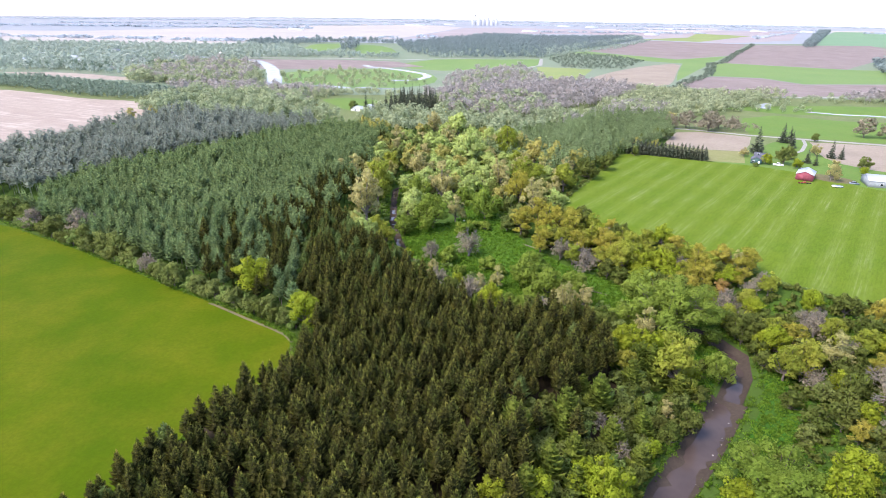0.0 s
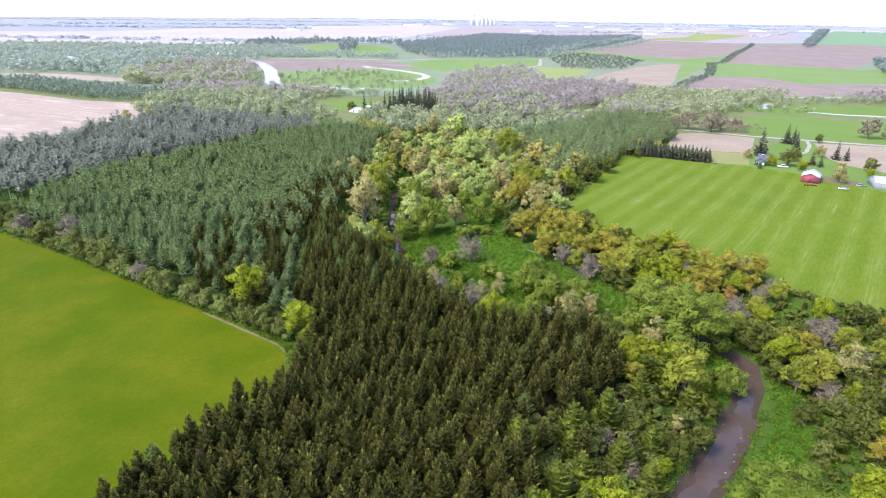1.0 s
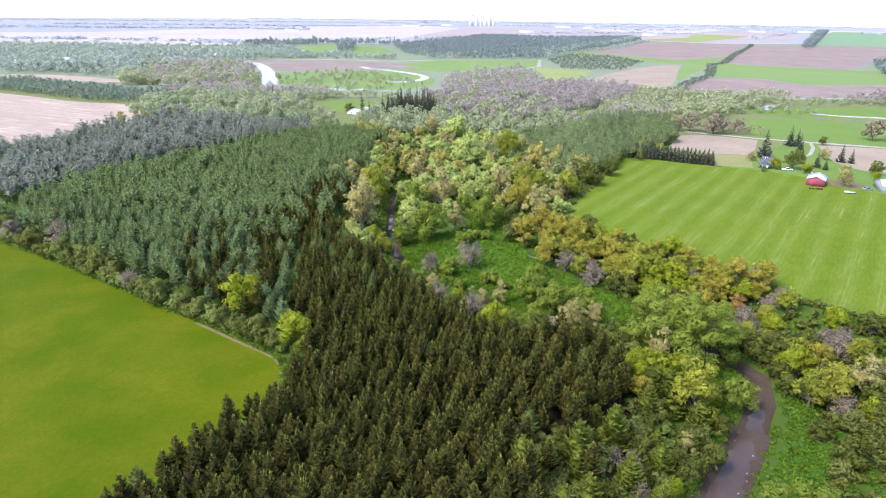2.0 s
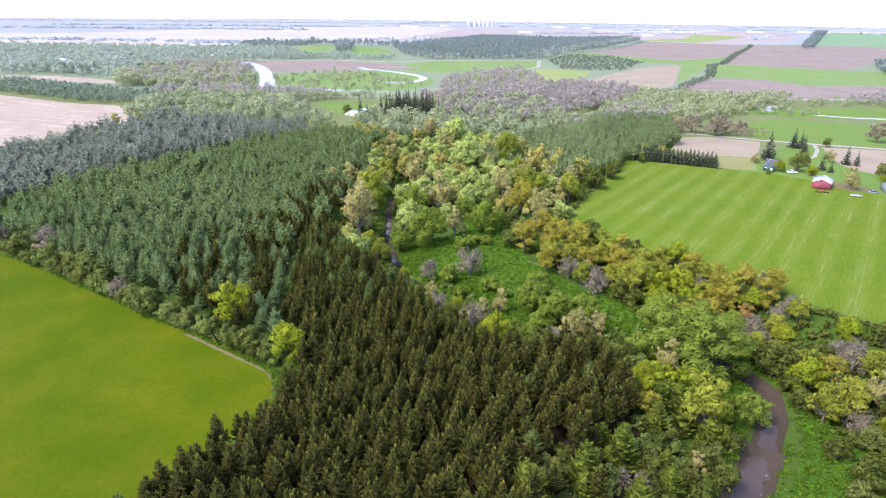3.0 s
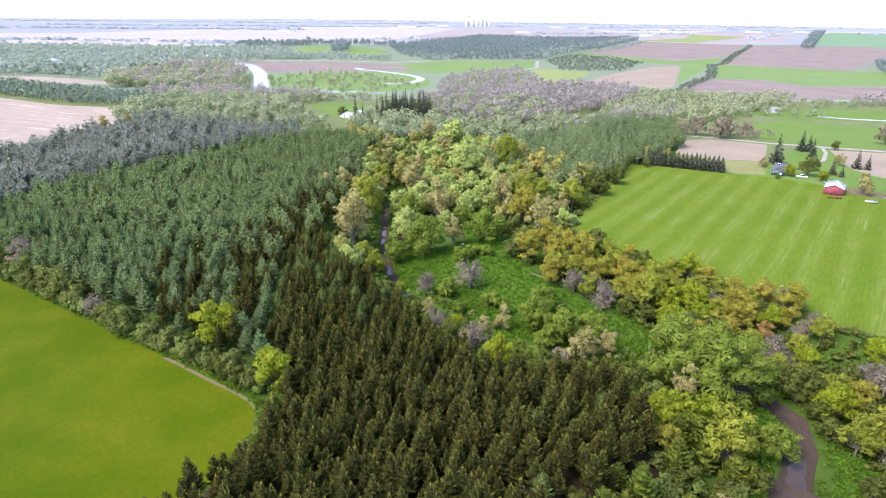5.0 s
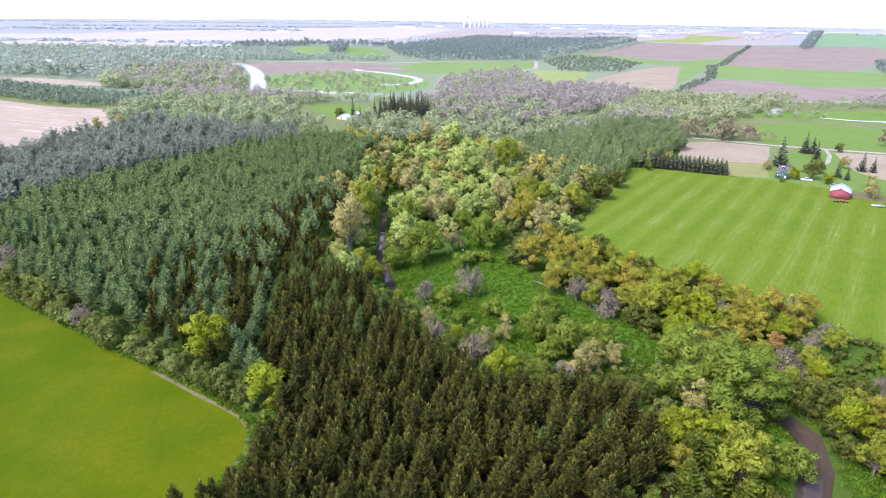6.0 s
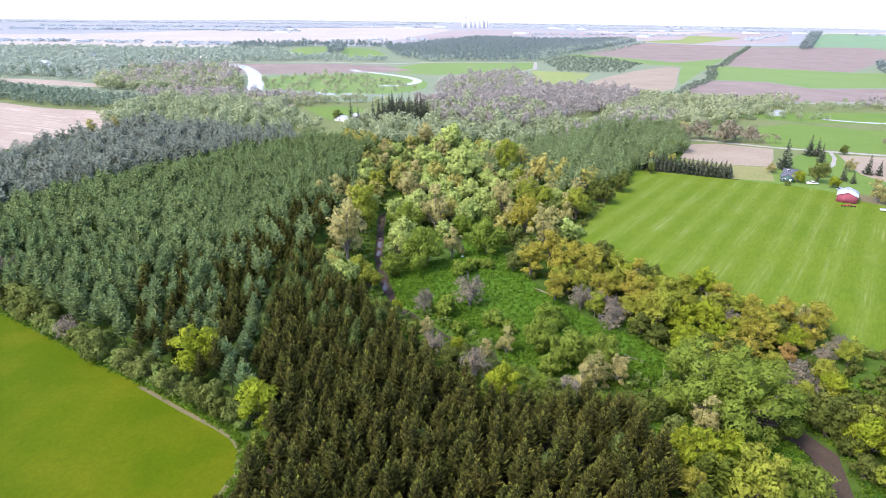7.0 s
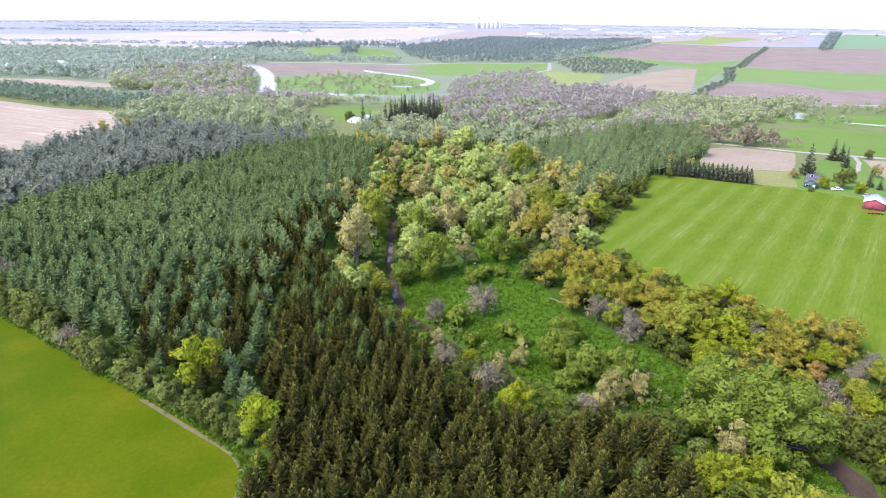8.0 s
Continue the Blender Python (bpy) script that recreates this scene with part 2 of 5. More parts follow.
M["twigs"] = foliage("grey_buds", (0.210, 0.190, 0.130), (0.300, 0.250, 0.170), 0.3, 0.15)
M["olive"] = foliage("olive_leaves", (0.086, 0.116, 0.020), (0.138, 0.152, 0.033), 0.4, 0.16)
M["sage"] = foliage("sage_leaves", (0.135, 0.172, 0.040), (0.185, 0.212, 0.056), 0.45, 0.15)
M["hedge_leaf"] = foliage("hazel_leaves", (0.1274, 0.1913, 0.0405), (0.1854, 0.2363, 0.06075), 0.35)
M["herb"] = foliage("meadow_herbs", (0.078, 0.165, 0.010), (0.125, 0.200, 0.018), 0.4)
# Mid and far foliage: aerial haze is painted in as paler, bluer base colour.
M["mid_green"] = foliage("hazed_spring_leaves", (0.290, 0.345, 0.190), (0.385, 0.405, 0.230), 0.5, 0.1)
M["mid_grey"] = foliage("hazed_wood_buds", (0.345, 0.310, 0.280), (0.400, 0.360, 0.315), 0.5, 0.08)
M["mid_pine"] = foliage("hazed_valley_conifer", (0.185, 0.245, 0.175), (0.235, 0.285, 0.200), 0.45, 0.12)
M["far_pine"] = foliage("hazed_hill_conifer", (0.210, 0.260, 0.245), (0.260, 0.300, 0.275), 0.5, 0.1)
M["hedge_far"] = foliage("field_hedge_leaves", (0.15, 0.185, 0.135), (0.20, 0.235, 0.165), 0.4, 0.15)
M["valley_pine"] = foliage("hazed_pine_needles", (0.205, 0.275, 0.125), (0.270, 0.325, 0.140), 0.4, 0.2)
M["far_leaf"] = foliage("hazed_village_leaves", (0.310, 0.375, 0.305), (0.380, 0.425, 0.340), 0.5, 0.08)
M["far_line"] = foliage("hazed_skyline_leaves", (0.400, 0.445, 0.480), (0.460, 0.500, 0.525), 0.4, 0.05)
M["red"] = ribbed("red_barn_siding", (0.25, 0.05, 0.07), 0, rough=0.8)
M["roof_white"] = ribbed("white_roof_sheet", (0.42, 0.44, 0.48), 0, rough=0.45)
M["white"] = solid("white_paint", (0.78, 0.78, 0.76), 0.5, var=0.06)
M["green_wall"] = solid("dark_green_siding", (0.045, 0.10, 0.09), 0.6)
M["slate"] = solid("dark_shingles", (0.10, 0.10, 0.12), 0.8, var=0.25)
M["glass"] = solid("window_glass", (0.03, 0.035, 0.04), 0.08, var=0.1)
M["rubber"] = solid("tyre_rubber", (0.02, 0.02, 0.02), 0.8)
M["silver"] = solid("silver_paint", (0.45, 0.46, 0.48), 0.3, 0.5)
M["blue_grey"] = solid("grey_blue_paint", (0.18, 0.21, 0.26), 0.3, 0.3)
M["red_paint"] = solid("red_machine_paint", (0.26, 0.035, 0.035), 0.5)
M["concrete"] = solid("pale_concrete", (0.45, 0.45, 0.46), 0.8)
M["stone"] = solid("river_stone", (0.27, 0.235, 0.20), 0.8, var=0.3)
M["log"] = solid("weathered_log", (0.20, 0.165, 0.13), 0.9, var=0.3)


# Emission that stands in for pale haze and low sky behind the land.
mat, nt, n, bsdf = nodes_of("glowing_horizon")
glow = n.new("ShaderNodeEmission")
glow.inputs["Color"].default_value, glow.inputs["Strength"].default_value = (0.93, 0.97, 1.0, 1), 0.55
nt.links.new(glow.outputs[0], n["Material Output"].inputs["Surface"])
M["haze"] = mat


# ---- land ----
def smooth(lo, hi, v):
    k = np.clip((v - lo) / (hi - lo), 0, 1)
    return k * k * (3 - 2 * k)


STREAM = np.array([(-20, -60), (28, 62), (45, 96), (54.5, 108), (62.5, 119), (70, 130), (77, 141), (80.5, 152), (76, 163), (60, 170), (43, 171),
                   (22, 176), (2, 190), (-14, 206), (-26, 220), (-32, 237), (-38, 262), (-42, 293), (-44, 314), (-36, 330), (-18, 336),
                   (-8, 322), (2, 332), (-4, 360), (-14, 400), (-6, 450), (10, 500)], float)
HALF = np.interp(np.arange(len(STREAM)), [0, 4, 6, 10, 14, 17, 26], [4.0, 3.6, 2.0, 1.6, 1.5, 1.4, 2.2])
COURSE = np.column_stack([STREAM, HALF])
VALLEY = np.array([(-22, -60, 10), (30, 40, 10), (48, 96, 12), (82, 147, 12), (68, 172, 14), (30, 205, 26), (-5, 245, 30), (-12, 300, 34), (-8, 380, 36), (0, 460, 50), (30, 560, 80)], float)


def line_distance(x, y, pts):
    """Distance to a polyline, and its third column where it is nearest."""
    best = np.full(np.shape(x), 1e9)
    wide = np.zeros(np.shape(x))
    for p, q in zip(pts[:-1], pts[1:]):
        d = q[:2] - p[:2]
        k = np.clip(((x - p[0]) * d[0] + (y - p[1]) * d[1]) / (d @ d), 0, 1)
        dist = np.hypot(x - p[0] - k * d[0], y - p[1] - k * d[1])
        if len(p) > 2:
            wide = np.where(dist < best, p[2] + k * (q[2] - p[2]), wide)
        best = np.minimum(best, dist)
    return best, wide


WATER_Z = -10.4


def land(x, y):
    x, y = np.asarray(x, float), np.asarray(y, float)
    base = -3.2 * (1 - smooth(-30, 35, x)) * (1 - smooth(430, 600, y))
    base = base - 5.0 * (1 - smooth(0.85, 1.5, np.hypot((x + 215) / 250, (y - 850) / 210)))
    d, w = line_distance(x, y, VALLEY)
    k = smooth(w, w + 27, d)
    fade = smooth(470, 620, y)
    z = base * k + (-8.6 * (1 - fade) + base * fade) * (1 - k)
    s, half = line_distance(x, y, COURSE)
    bed = (1 - smooth(half - 1.2, half + 1.6, s)) * (1 - smooth(440, 490, y))
    z = z * (1 - bed) + (-11.4) * bed
    z = z + 0.25 * np.sin(x * 0.11 + y * 0.05) * np.cos(y * 0.09 - x * 0.03) * (1 - bed)
    hill = smooth(1100, 1300, y) * 7 * np.exp(-(((x + 300) / 150) ** 2 + ((y - 1330) / 130) ** 2))
    return z + hill


def ribbon(pts, width):
    """A closed outline of a strip along a line."""
    pts = np.array(pts, float)
    d = np.gradient(pts, axis=0)
    d /= np.linalg.norm(d, axis=1)[:, None]
    nrm = np.stack([-d[:, 1], d[:, 0]], 1) * width / 2
    return [tuple(p) for p in pts + nrm] + [tuple(p) for p in (pts - nrm)[::-1]]


def rounded(poly, times=2):
    """An outline with its corners cut round."""
    for _ in range(times):
        poly = [q for (x0, y0), (x1, y1) in zip(poly, poly[1:] + poly[:1])
                for q in ((x0 * 0.75 + x1 * 0.25, y0 * 0.75 + y1 * 0.25), (x0 * 0.25 + x1 * 0.75, y0 * 0.25 + y1 * 0.75))]
    return poly


def inside(x, y, poly):
    x, y = np.asarray(x, float), np.asarray(y, float)
    hit = np.zeros(x.shape, bool)
    for (x0, y0), (x1, y1) in zip(poly, poly[1:] + poly[:1]):
        if y0 == y1:
            continue
        cross = ((y0 > y) != (y1 > y)) & (x < (x1 - x0) * (y - y0) / (y1 - y0) + x0)
        hit ^= cross
    return hit


LEFT_FIELD = [(-330, 262), (-204, 224), (-147, 196), (-120, 181), (-98, 169), (-75, 157), (-60, 149), (-52, 144), (-48, 139), (-46, 132), (-49, 120), (-56, 106),
              (-64, 90), (-70, 72), (-74, 50), (-80, 10), (-330, 10)]
RIGHT_FIELD = [(41, 268), (47, 282), (57, 300), (73, 336), (92, 377), (97, 379), (142, 362), (165, 354), (178, 347), (192, 334), (204, 312), (240, 292), (300, 250), (300, 140), (150, 160),
               (131, 170), (119, 175), (106, 185), (97, 200), (81, 215), (63, 236), (46, 255)]
MEADOW = [(-22, 216), (-27, 228), (-30, 246), (-24, 252), (-6, 262), (-2, 300), (8, 300), (12, 270), (22, 240), (37, 213), (50, 203), (62, 186), (56, 180), (40, 180), (15, 182), (3, 198), (-10, 212)]
FIELDS = [
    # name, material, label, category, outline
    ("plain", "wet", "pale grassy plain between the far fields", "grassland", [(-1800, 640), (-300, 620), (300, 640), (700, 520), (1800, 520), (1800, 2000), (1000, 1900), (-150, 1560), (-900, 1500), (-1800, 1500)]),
    ("rough_pasture", "rough", "rough pale grassland under the far woods", "grassland", [(-700, 475), (-120, 468), (-60, 490), (0, 505), (60, 525), (120, 470), (135, 425), (150, 380), (240, 350), (600, 330), (1800, 330), (1800, 640), (300, 665), (-300, 645), (-700, 645)]),
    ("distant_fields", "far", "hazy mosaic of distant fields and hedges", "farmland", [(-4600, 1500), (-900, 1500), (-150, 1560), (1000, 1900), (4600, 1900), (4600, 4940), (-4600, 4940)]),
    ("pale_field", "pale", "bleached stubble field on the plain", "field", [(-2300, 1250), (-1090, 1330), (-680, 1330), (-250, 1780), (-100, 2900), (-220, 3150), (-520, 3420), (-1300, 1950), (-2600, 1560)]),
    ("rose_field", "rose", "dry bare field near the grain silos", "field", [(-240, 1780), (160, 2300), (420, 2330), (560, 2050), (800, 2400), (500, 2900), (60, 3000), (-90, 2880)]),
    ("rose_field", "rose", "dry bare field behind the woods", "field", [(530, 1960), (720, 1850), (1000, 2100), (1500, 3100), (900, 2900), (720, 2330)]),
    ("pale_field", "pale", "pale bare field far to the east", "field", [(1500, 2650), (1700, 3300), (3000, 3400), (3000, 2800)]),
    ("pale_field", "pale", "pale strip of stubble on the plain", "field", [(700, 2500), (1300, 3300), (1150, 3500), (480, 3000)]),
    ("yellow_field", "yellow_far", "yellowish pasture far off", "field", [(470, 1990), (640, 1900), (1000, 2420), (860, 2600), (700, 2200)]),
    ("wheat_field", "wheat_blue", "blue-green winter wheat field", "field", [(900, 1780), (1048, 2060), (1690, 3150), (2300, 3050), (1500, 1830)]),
    ("ploughed_field", "plough", "large reddish ploughed field", "field", [(428, 1125), (560, 1400), (735, 1760), (1090, 1830), (960, 1400), (760, 1240), (595, 1040)]),
    ("ploughed_field", "plough", "reddish ploughed field beside a hedgerow", "field", [(230, 1382), (320, 1560), (506, 1940), (735, 1790), (511, 1321), (367, 1190)]),
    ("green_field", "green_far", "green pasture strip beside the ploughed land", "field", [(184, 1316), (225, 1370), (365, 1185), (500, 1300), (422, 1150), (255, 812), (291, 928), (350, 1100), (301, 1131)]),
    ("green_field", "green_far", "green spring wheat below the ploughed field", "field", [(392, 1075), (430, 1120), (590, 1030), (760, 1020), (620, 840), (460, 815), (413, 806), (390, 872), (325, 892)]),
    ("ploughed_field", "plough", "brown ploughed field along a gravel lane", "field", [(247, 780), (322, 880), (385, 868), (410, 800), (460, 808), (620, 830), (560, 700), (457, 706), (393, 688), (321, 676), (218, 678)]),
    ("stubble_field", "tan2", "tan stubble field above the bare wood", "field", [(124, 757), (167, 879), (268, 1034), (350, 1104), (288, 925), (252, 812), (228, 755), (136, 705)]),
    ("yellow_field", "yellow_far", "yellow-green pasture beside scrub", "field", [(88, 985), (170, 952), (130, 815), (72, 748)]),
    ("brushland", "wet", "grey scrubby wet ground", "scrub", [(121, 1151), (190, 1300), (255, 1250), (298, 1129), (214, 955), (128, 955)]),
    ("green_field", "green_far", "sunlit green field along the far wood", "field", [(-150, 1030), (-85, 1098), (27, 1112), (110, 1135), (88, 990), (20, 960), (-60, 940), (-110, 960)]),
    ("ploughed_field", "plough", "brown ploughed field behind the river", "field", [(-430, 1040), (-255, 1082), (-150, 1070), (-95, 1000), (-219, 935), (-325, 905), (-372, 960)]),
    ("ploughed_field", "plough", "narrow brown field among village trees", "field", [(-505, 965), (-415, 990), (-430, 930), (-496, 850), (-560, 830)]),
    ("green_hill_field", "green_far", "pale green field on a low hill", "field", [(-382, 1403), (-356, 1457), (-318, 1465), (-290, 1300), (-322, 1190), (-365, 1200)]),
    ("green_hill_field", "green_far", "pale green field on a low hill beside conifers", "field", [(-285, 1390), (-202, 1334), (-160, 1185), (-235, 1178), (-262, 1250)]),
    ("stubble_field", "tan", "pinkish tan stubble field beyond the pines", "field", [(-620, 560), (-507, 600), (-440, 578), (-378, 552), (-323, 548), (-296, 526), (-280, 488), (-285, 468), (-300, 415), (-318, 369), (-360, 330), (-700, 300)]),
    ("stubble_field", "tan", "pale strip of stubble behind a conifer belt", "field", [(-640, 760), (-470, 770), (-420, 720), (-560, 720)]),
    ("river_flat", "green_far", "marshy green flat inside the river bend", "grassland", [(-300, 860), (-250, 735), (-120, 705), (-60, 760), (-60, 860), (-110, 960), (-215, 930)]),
    ("lawn", "green", "bright mown lawn beside a house", "lawn", [(-160, 590), (-145, 612), (-103, 600), (-94, 552), (-105, 520), (-120, 528), (-138, 556)]),
    ("pasture", "green", "green pasture beyond the gravel road", "field", [(205, 455), (211, 490), (228, 528), (262, 545), (310, 524), (520, 500), (500, 375), (330, 416), (285, 430), (232, 447)]),
    ("marsh", "green", "wet green marsh along the backwater", "grassland", [(223, 590), (360, 616), (540, 610), (520, 532), (370, 545), (300, 552), (262, 560)]),
    ("garden_field", "tan2", "bare pinkish garden field beside the pines", "field", [(150, 454), (169, 458), (201, 444), (188, 415), (175, 393), (152, 397), (129, 411)]),
    ("bare_field", "tan2", "bare pinkish field behind the farmyard", "field", [(236, 430), (285, 422), (400, 395), (330, 310), (236, 345), (216, 372), (226, 400)]),
    ("yard_lawn", "green", "mown lawn round the farmyard", "lawn", [(140, 380), (143, 361), (165, 353), (180, 345), (205, 311), (240, 290), (300, 248), (340, 300), (240, 343), (218, 372), (226, 402), (236, 430), (230, 440), (200, 420), (190, 398), (170, 384)]),
    ("dry_margin", "straw", "dry grass margin below the garden field", "grassland", [(129, 410), (152, 396), (175, 392), (163, 359), (142, 364), (120, 372)]),
    ("hay_field", "hay_b", "bright green mown hay field with pale streaks", "field", RIGHT_FIELD),
    ("crop_field", "hay_a", "smooth yellow-green young crop field", "field", LEFT_FIELD),
    ("stream_bed", "mud", "brown muddy banks of the stream", "bank", ribbon(STREAM[:6], 9.0)),
    ("stream_bed", "mud", "brown muddy bend of the stream", "bank", ribbon(STREAM[5:10], 6.4)),
    ("stream_bed", "mud", "brown bed of the upper stream", "bank", ribbon(STREAM[9:20], 3.4)),
    ("meadow", "meadow", "lush green valley meadow", "grassland", MEADOW),
    ("bank_grass", "bank", "bright green grass on the stream bank", "grassland", [(64, 108), (69, 116), (77, 127), (83, 139), (86, 150), (91, 150), (91, 130), (87, 116), (78, 106), (66, 102)]),
    ("bank_grass", "bank", "bright green grass under the willow", "grassland", [(58, 150), (72, 160), (76, 151), (72, 142), (64, 130), (56, 120), (54, 132)]),
    ("spruce_floor", "needles", "brown needle litter under the spruces", "ground", [(-80, -28), (-69, 74), (-57, 103), (-49, 116), (-45, 130), (-44, 150), (-50, 178), (-53, 205), (-45, 217), (-33, 203), (-22, 190), (-2, 162), (8, 150), (34, 152), (42, 124), (38, 104), (20, 84), (4, 40), (-38, -28)]),
    ("field_track", "path", "worn tan track at the crop field corner", "track", ribbon([(-82, 160), (-67, 151.5), (-57, 146.3), (-52, 143), (-48.6, 139), (-46.8, 132.5), (-49.2, 121)], 1.1)),
    ("gravel_road", "gravel", "pale gravel farm road", "road", ribbon([(130, 478), (166, 468), (186, 457), (205, 450), (232, 441), (290, 424), (400, 400), (560, 368)], 4.5)),
    ("driveway", "gravel", "gravel driveway to the farmyard", "road", ribbon([(236, 440), (228, 420), (216, 400), (208, 392)], 2.4)),
    ("farmyard", "path", "worn earth farmyard beside the barn", "yard", [(187, 336), (192, 340), (206, 332), (210, 322), (198, 318), (188, 326)]),
    ("gravel_road", "gravel", "pale lane along the ploughed field", "road", ribbon([(200, 673), (321, 671), (393, 682), (457, 700), (560, 694)], 6.0)),
    ("gravel_road", "gravel", "pale lane curving along the far wood", "road", ribbon([(-420, 1068), (-255, 1098), (-150, 1090), (-85, 1108), (27, 1118), (108, 1140), (95, 1010), (60, 960)], 7.0)),
]
WATERS = [
    ("river", "broad pale river bend reflecting the sky", ribbon([(-400, 1036), (-378, 1020), (-355, 990), (-313, 900), (-284, 820), (-266, 770), (-250, 712)], 19)),
    ("river", "pale meander of the river in the flat", ribbon([(-194, 1004), (-176, 972), (-157, 966), (-133, 940), (-108, 922), (-80, 882), (-74, 850), (-84, 816), (-102, 800), (-120, 797)], 12)),
    ("river", "narrow reach of river reflecting the sky", ribbon([(-235, 735), (-205, 728), (-178, 722), (-155, 712)], 12)),
    ("river", "narrow reach of river among scrub", ribbon([(-150, 716), (-125, 716), (-100, 710)], 8)),
    ("backwater", "pale backwater beside the pasture", [(262, 590), (272, 606), (288, 625), (292, 618), (280, 596), (276, 582)]),
    ("backwater", "thin pale backwater beside the marsh", ribbon([(300, 571), (320, 562), (347, 556), (380, 547), (420, 545)], 6)),
]


WATERS = [(name, label, rounded(poly)) for name, label, poly in WATERS]
ROUND = ("meadow", "bank_grass", "brushland", "lawn", "marsh", "river_flat", "green_hill_field", "farmyard", "yard_lawn", "spruce_floor", "crop_field", "hay_field", "stubble_field")
FIELDS = [(name, mat, label, cat, rounded(poly, 1) if name in ROUND else poly) for name, mat, label, cat, poly in FIELDS]


def tri_mesh(name, verts, tris, mat=None, normals=None):
    """A mesh of triangles from arrays, with its own shading normals where given."""
    verts, tris = np.asarray(verts, np.float32), np.asarray(tris, np.int32)
    me = bpy.data.meshes.new(name)
    me.vertices.add(len(verts))
    me.vertices.foreach_set("co", verts.ravel())
    me.loops.add(len(tris) * 3)
    me.loops.foreach_set("vertex_index", tris.ravel())
    me.polygons.add(len(tris))
    me.polygons.foreach_set("loop_start", np.arange(0, len(tris) * 3, 3, dtype=np.int32))
    me.update(calc_edges=True)
    if normals is not None:
        me.normals_split_custom_set_from_vertices(np.asarray(normals, np.float32))
    if mat:
        me.materials.append(mat)
    return me


def land_mesh():
    """One triangulation of the whole land that keeps every field's edge."""
    from mathutils import geometry
    rng = np.random.default_rng(4)
    pts, edges = [], []
    for *_, poly in FIELDS + [(0, p[2]) for p in WATERS]:
        loop = []
        for (x0, y0), (x1, y1) in zip(poly, poly[1:] + poly[:1]):
            step = 5 if max(y0, y1) < 300 else 0.05 * max(y0, y1)
            n = max(1, int(math.hypot(x1 - x0, y1 - y0) / step))
            loop += [(x0 + (x1 - x0) * k / n, y0 + (y1 - y0) * k / n) for k in range(n)]
        first = len(pts)
        pts += loop
        edges += [(first + k, first + (k + 1) % len(loop)) for k in range(len(loop))]

    def grid(x0, x1, y0, y1, s, hole=None):
        for gx in np.arange(x0, x1, s):
            for gy in np.arange(y0, y1, s):
                if hole and hole[0] < gx < hole[1] and hole[2] < gy < hole[3]:
                    continue
                pts.append((gx + rng.uniform(-0.2, 0.2) * s, gy + rng.uniform(-0.2, 0.2) * s))
    grid(-120, 150, 30, 345, 4.0)
    grid(-350, 350, 10, 560, 12.0, (-120, 150, 30, 345))
    grid(-1000, 1000, -50, 1600, 45.0, (-350, 350, 10, 560))
    grid(-4600, 4600, -300, 4900, 220.0, (-1000, 1000, -50, 1600))
    edge = [(-4700, -400), (4700, -400), (4700, 4960), (-4700, 4960)]
    first = len(pts)
    pts += edge
    edges += [(first + k, first + (k + 1) % 4) for k in range(4)]
    v, _, f, *_ = geometry.delaunay_2d_cdt([Vector(p) for p in pts], edges, [], 0, 0.01)
    xy = np.array([(p.x, p.y) for p in v])
    tri = np.array([t for t in f if len(t) == 3])
    p0, p1, p2 = xy[tri[:, 0]], xy[tri[:, 1]], xy[tri[:, 2]]
    turn = (p1[:, 0] - p0[:, 0]) * (p2[:, 1] - p0[:, 1]) - (p1[:, 1] - p0[:, 1]) * (p2[:, 0] - p0[:, 0])
    tri[turn < 0] = tri[turn < 0][:, ::-1]
    return xy, tri


XY, TRI = land_mesh()
LAND_Z = land(XY[:, 0], XY[:, 1])
tagged(new("ground", tri_mesh("ground", np.column_stack([XY, LAND_Z]), TRI, M["ground"])), "rough grassy ground of the valley and plain", "ground", kind="structure")
MID = XY[TRI].mean(1)
owner = np.full(len(TRI), -1)
for i, (*_, poly) in enumerate(FIELDS):
    owner[inside(MID[:, 0], MID[:, 1], poly)] = i
in_water = np.full(len(TRI), -1)
for i, (*_, poly) in enumerate(WATERS):
    in_water[inside(MID[:, 0], MID[:, 1], poly)] = i


def sheet(name, faces, mat, z):
    used, back = np.unique(faces, return_inverse=True)
    return new(name, tri_mesh(name, np.column_stack([XY[used], z[used]]), back.reshape(faces.shape), mat))


LIFT = 0.08 + 0.0006 * np.hypot(XY[:, 0], XY[:, 1])
for i, (name, mat, label, cat, poly) in enumerate(FIELDS):
    faces = TRI[(owner == i) & (in_water < 0)]
    if len(faces):
        tagged(sheet(name, faces, M[mat], LAND_Z + LIFT), label, cat, kind="structure")
for i, (name, label, poly) in enumerate(WATERS):
    faces = TRI[in_water == i]
    if len(faces):
        tagged(sheet(name, faces, M["river"], LAND_Z + LIFT + 0.06), label, "river", kind="structure")

# added glowing ring for pale haze and sky on the horizon, all the way round
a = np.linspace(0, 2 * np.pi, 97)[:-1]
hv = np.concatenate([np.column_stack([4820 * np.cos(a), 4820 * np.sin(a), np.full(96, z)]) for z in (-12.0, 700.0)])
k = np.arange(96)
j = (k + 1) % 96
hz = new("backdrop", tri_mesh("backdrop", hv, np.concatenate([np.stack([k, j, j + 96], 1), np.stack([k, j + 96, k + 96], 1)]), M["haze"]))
tagged(hz, "glowing backdrop for white overcast sky low on the horizon", "sky", kind="structure")

# the stream: one level ribbon of brown water, wider downstream
side = np.array(STREAM)
dirs = np.gradient(side, axis=0)
dirs /= np.linalg.norm(dirs, axis=1)[:, None]
out = np.stack([-dirs[:, 1], dirs[:, 0]], 1) * (HALF[:, None] + 1.2)
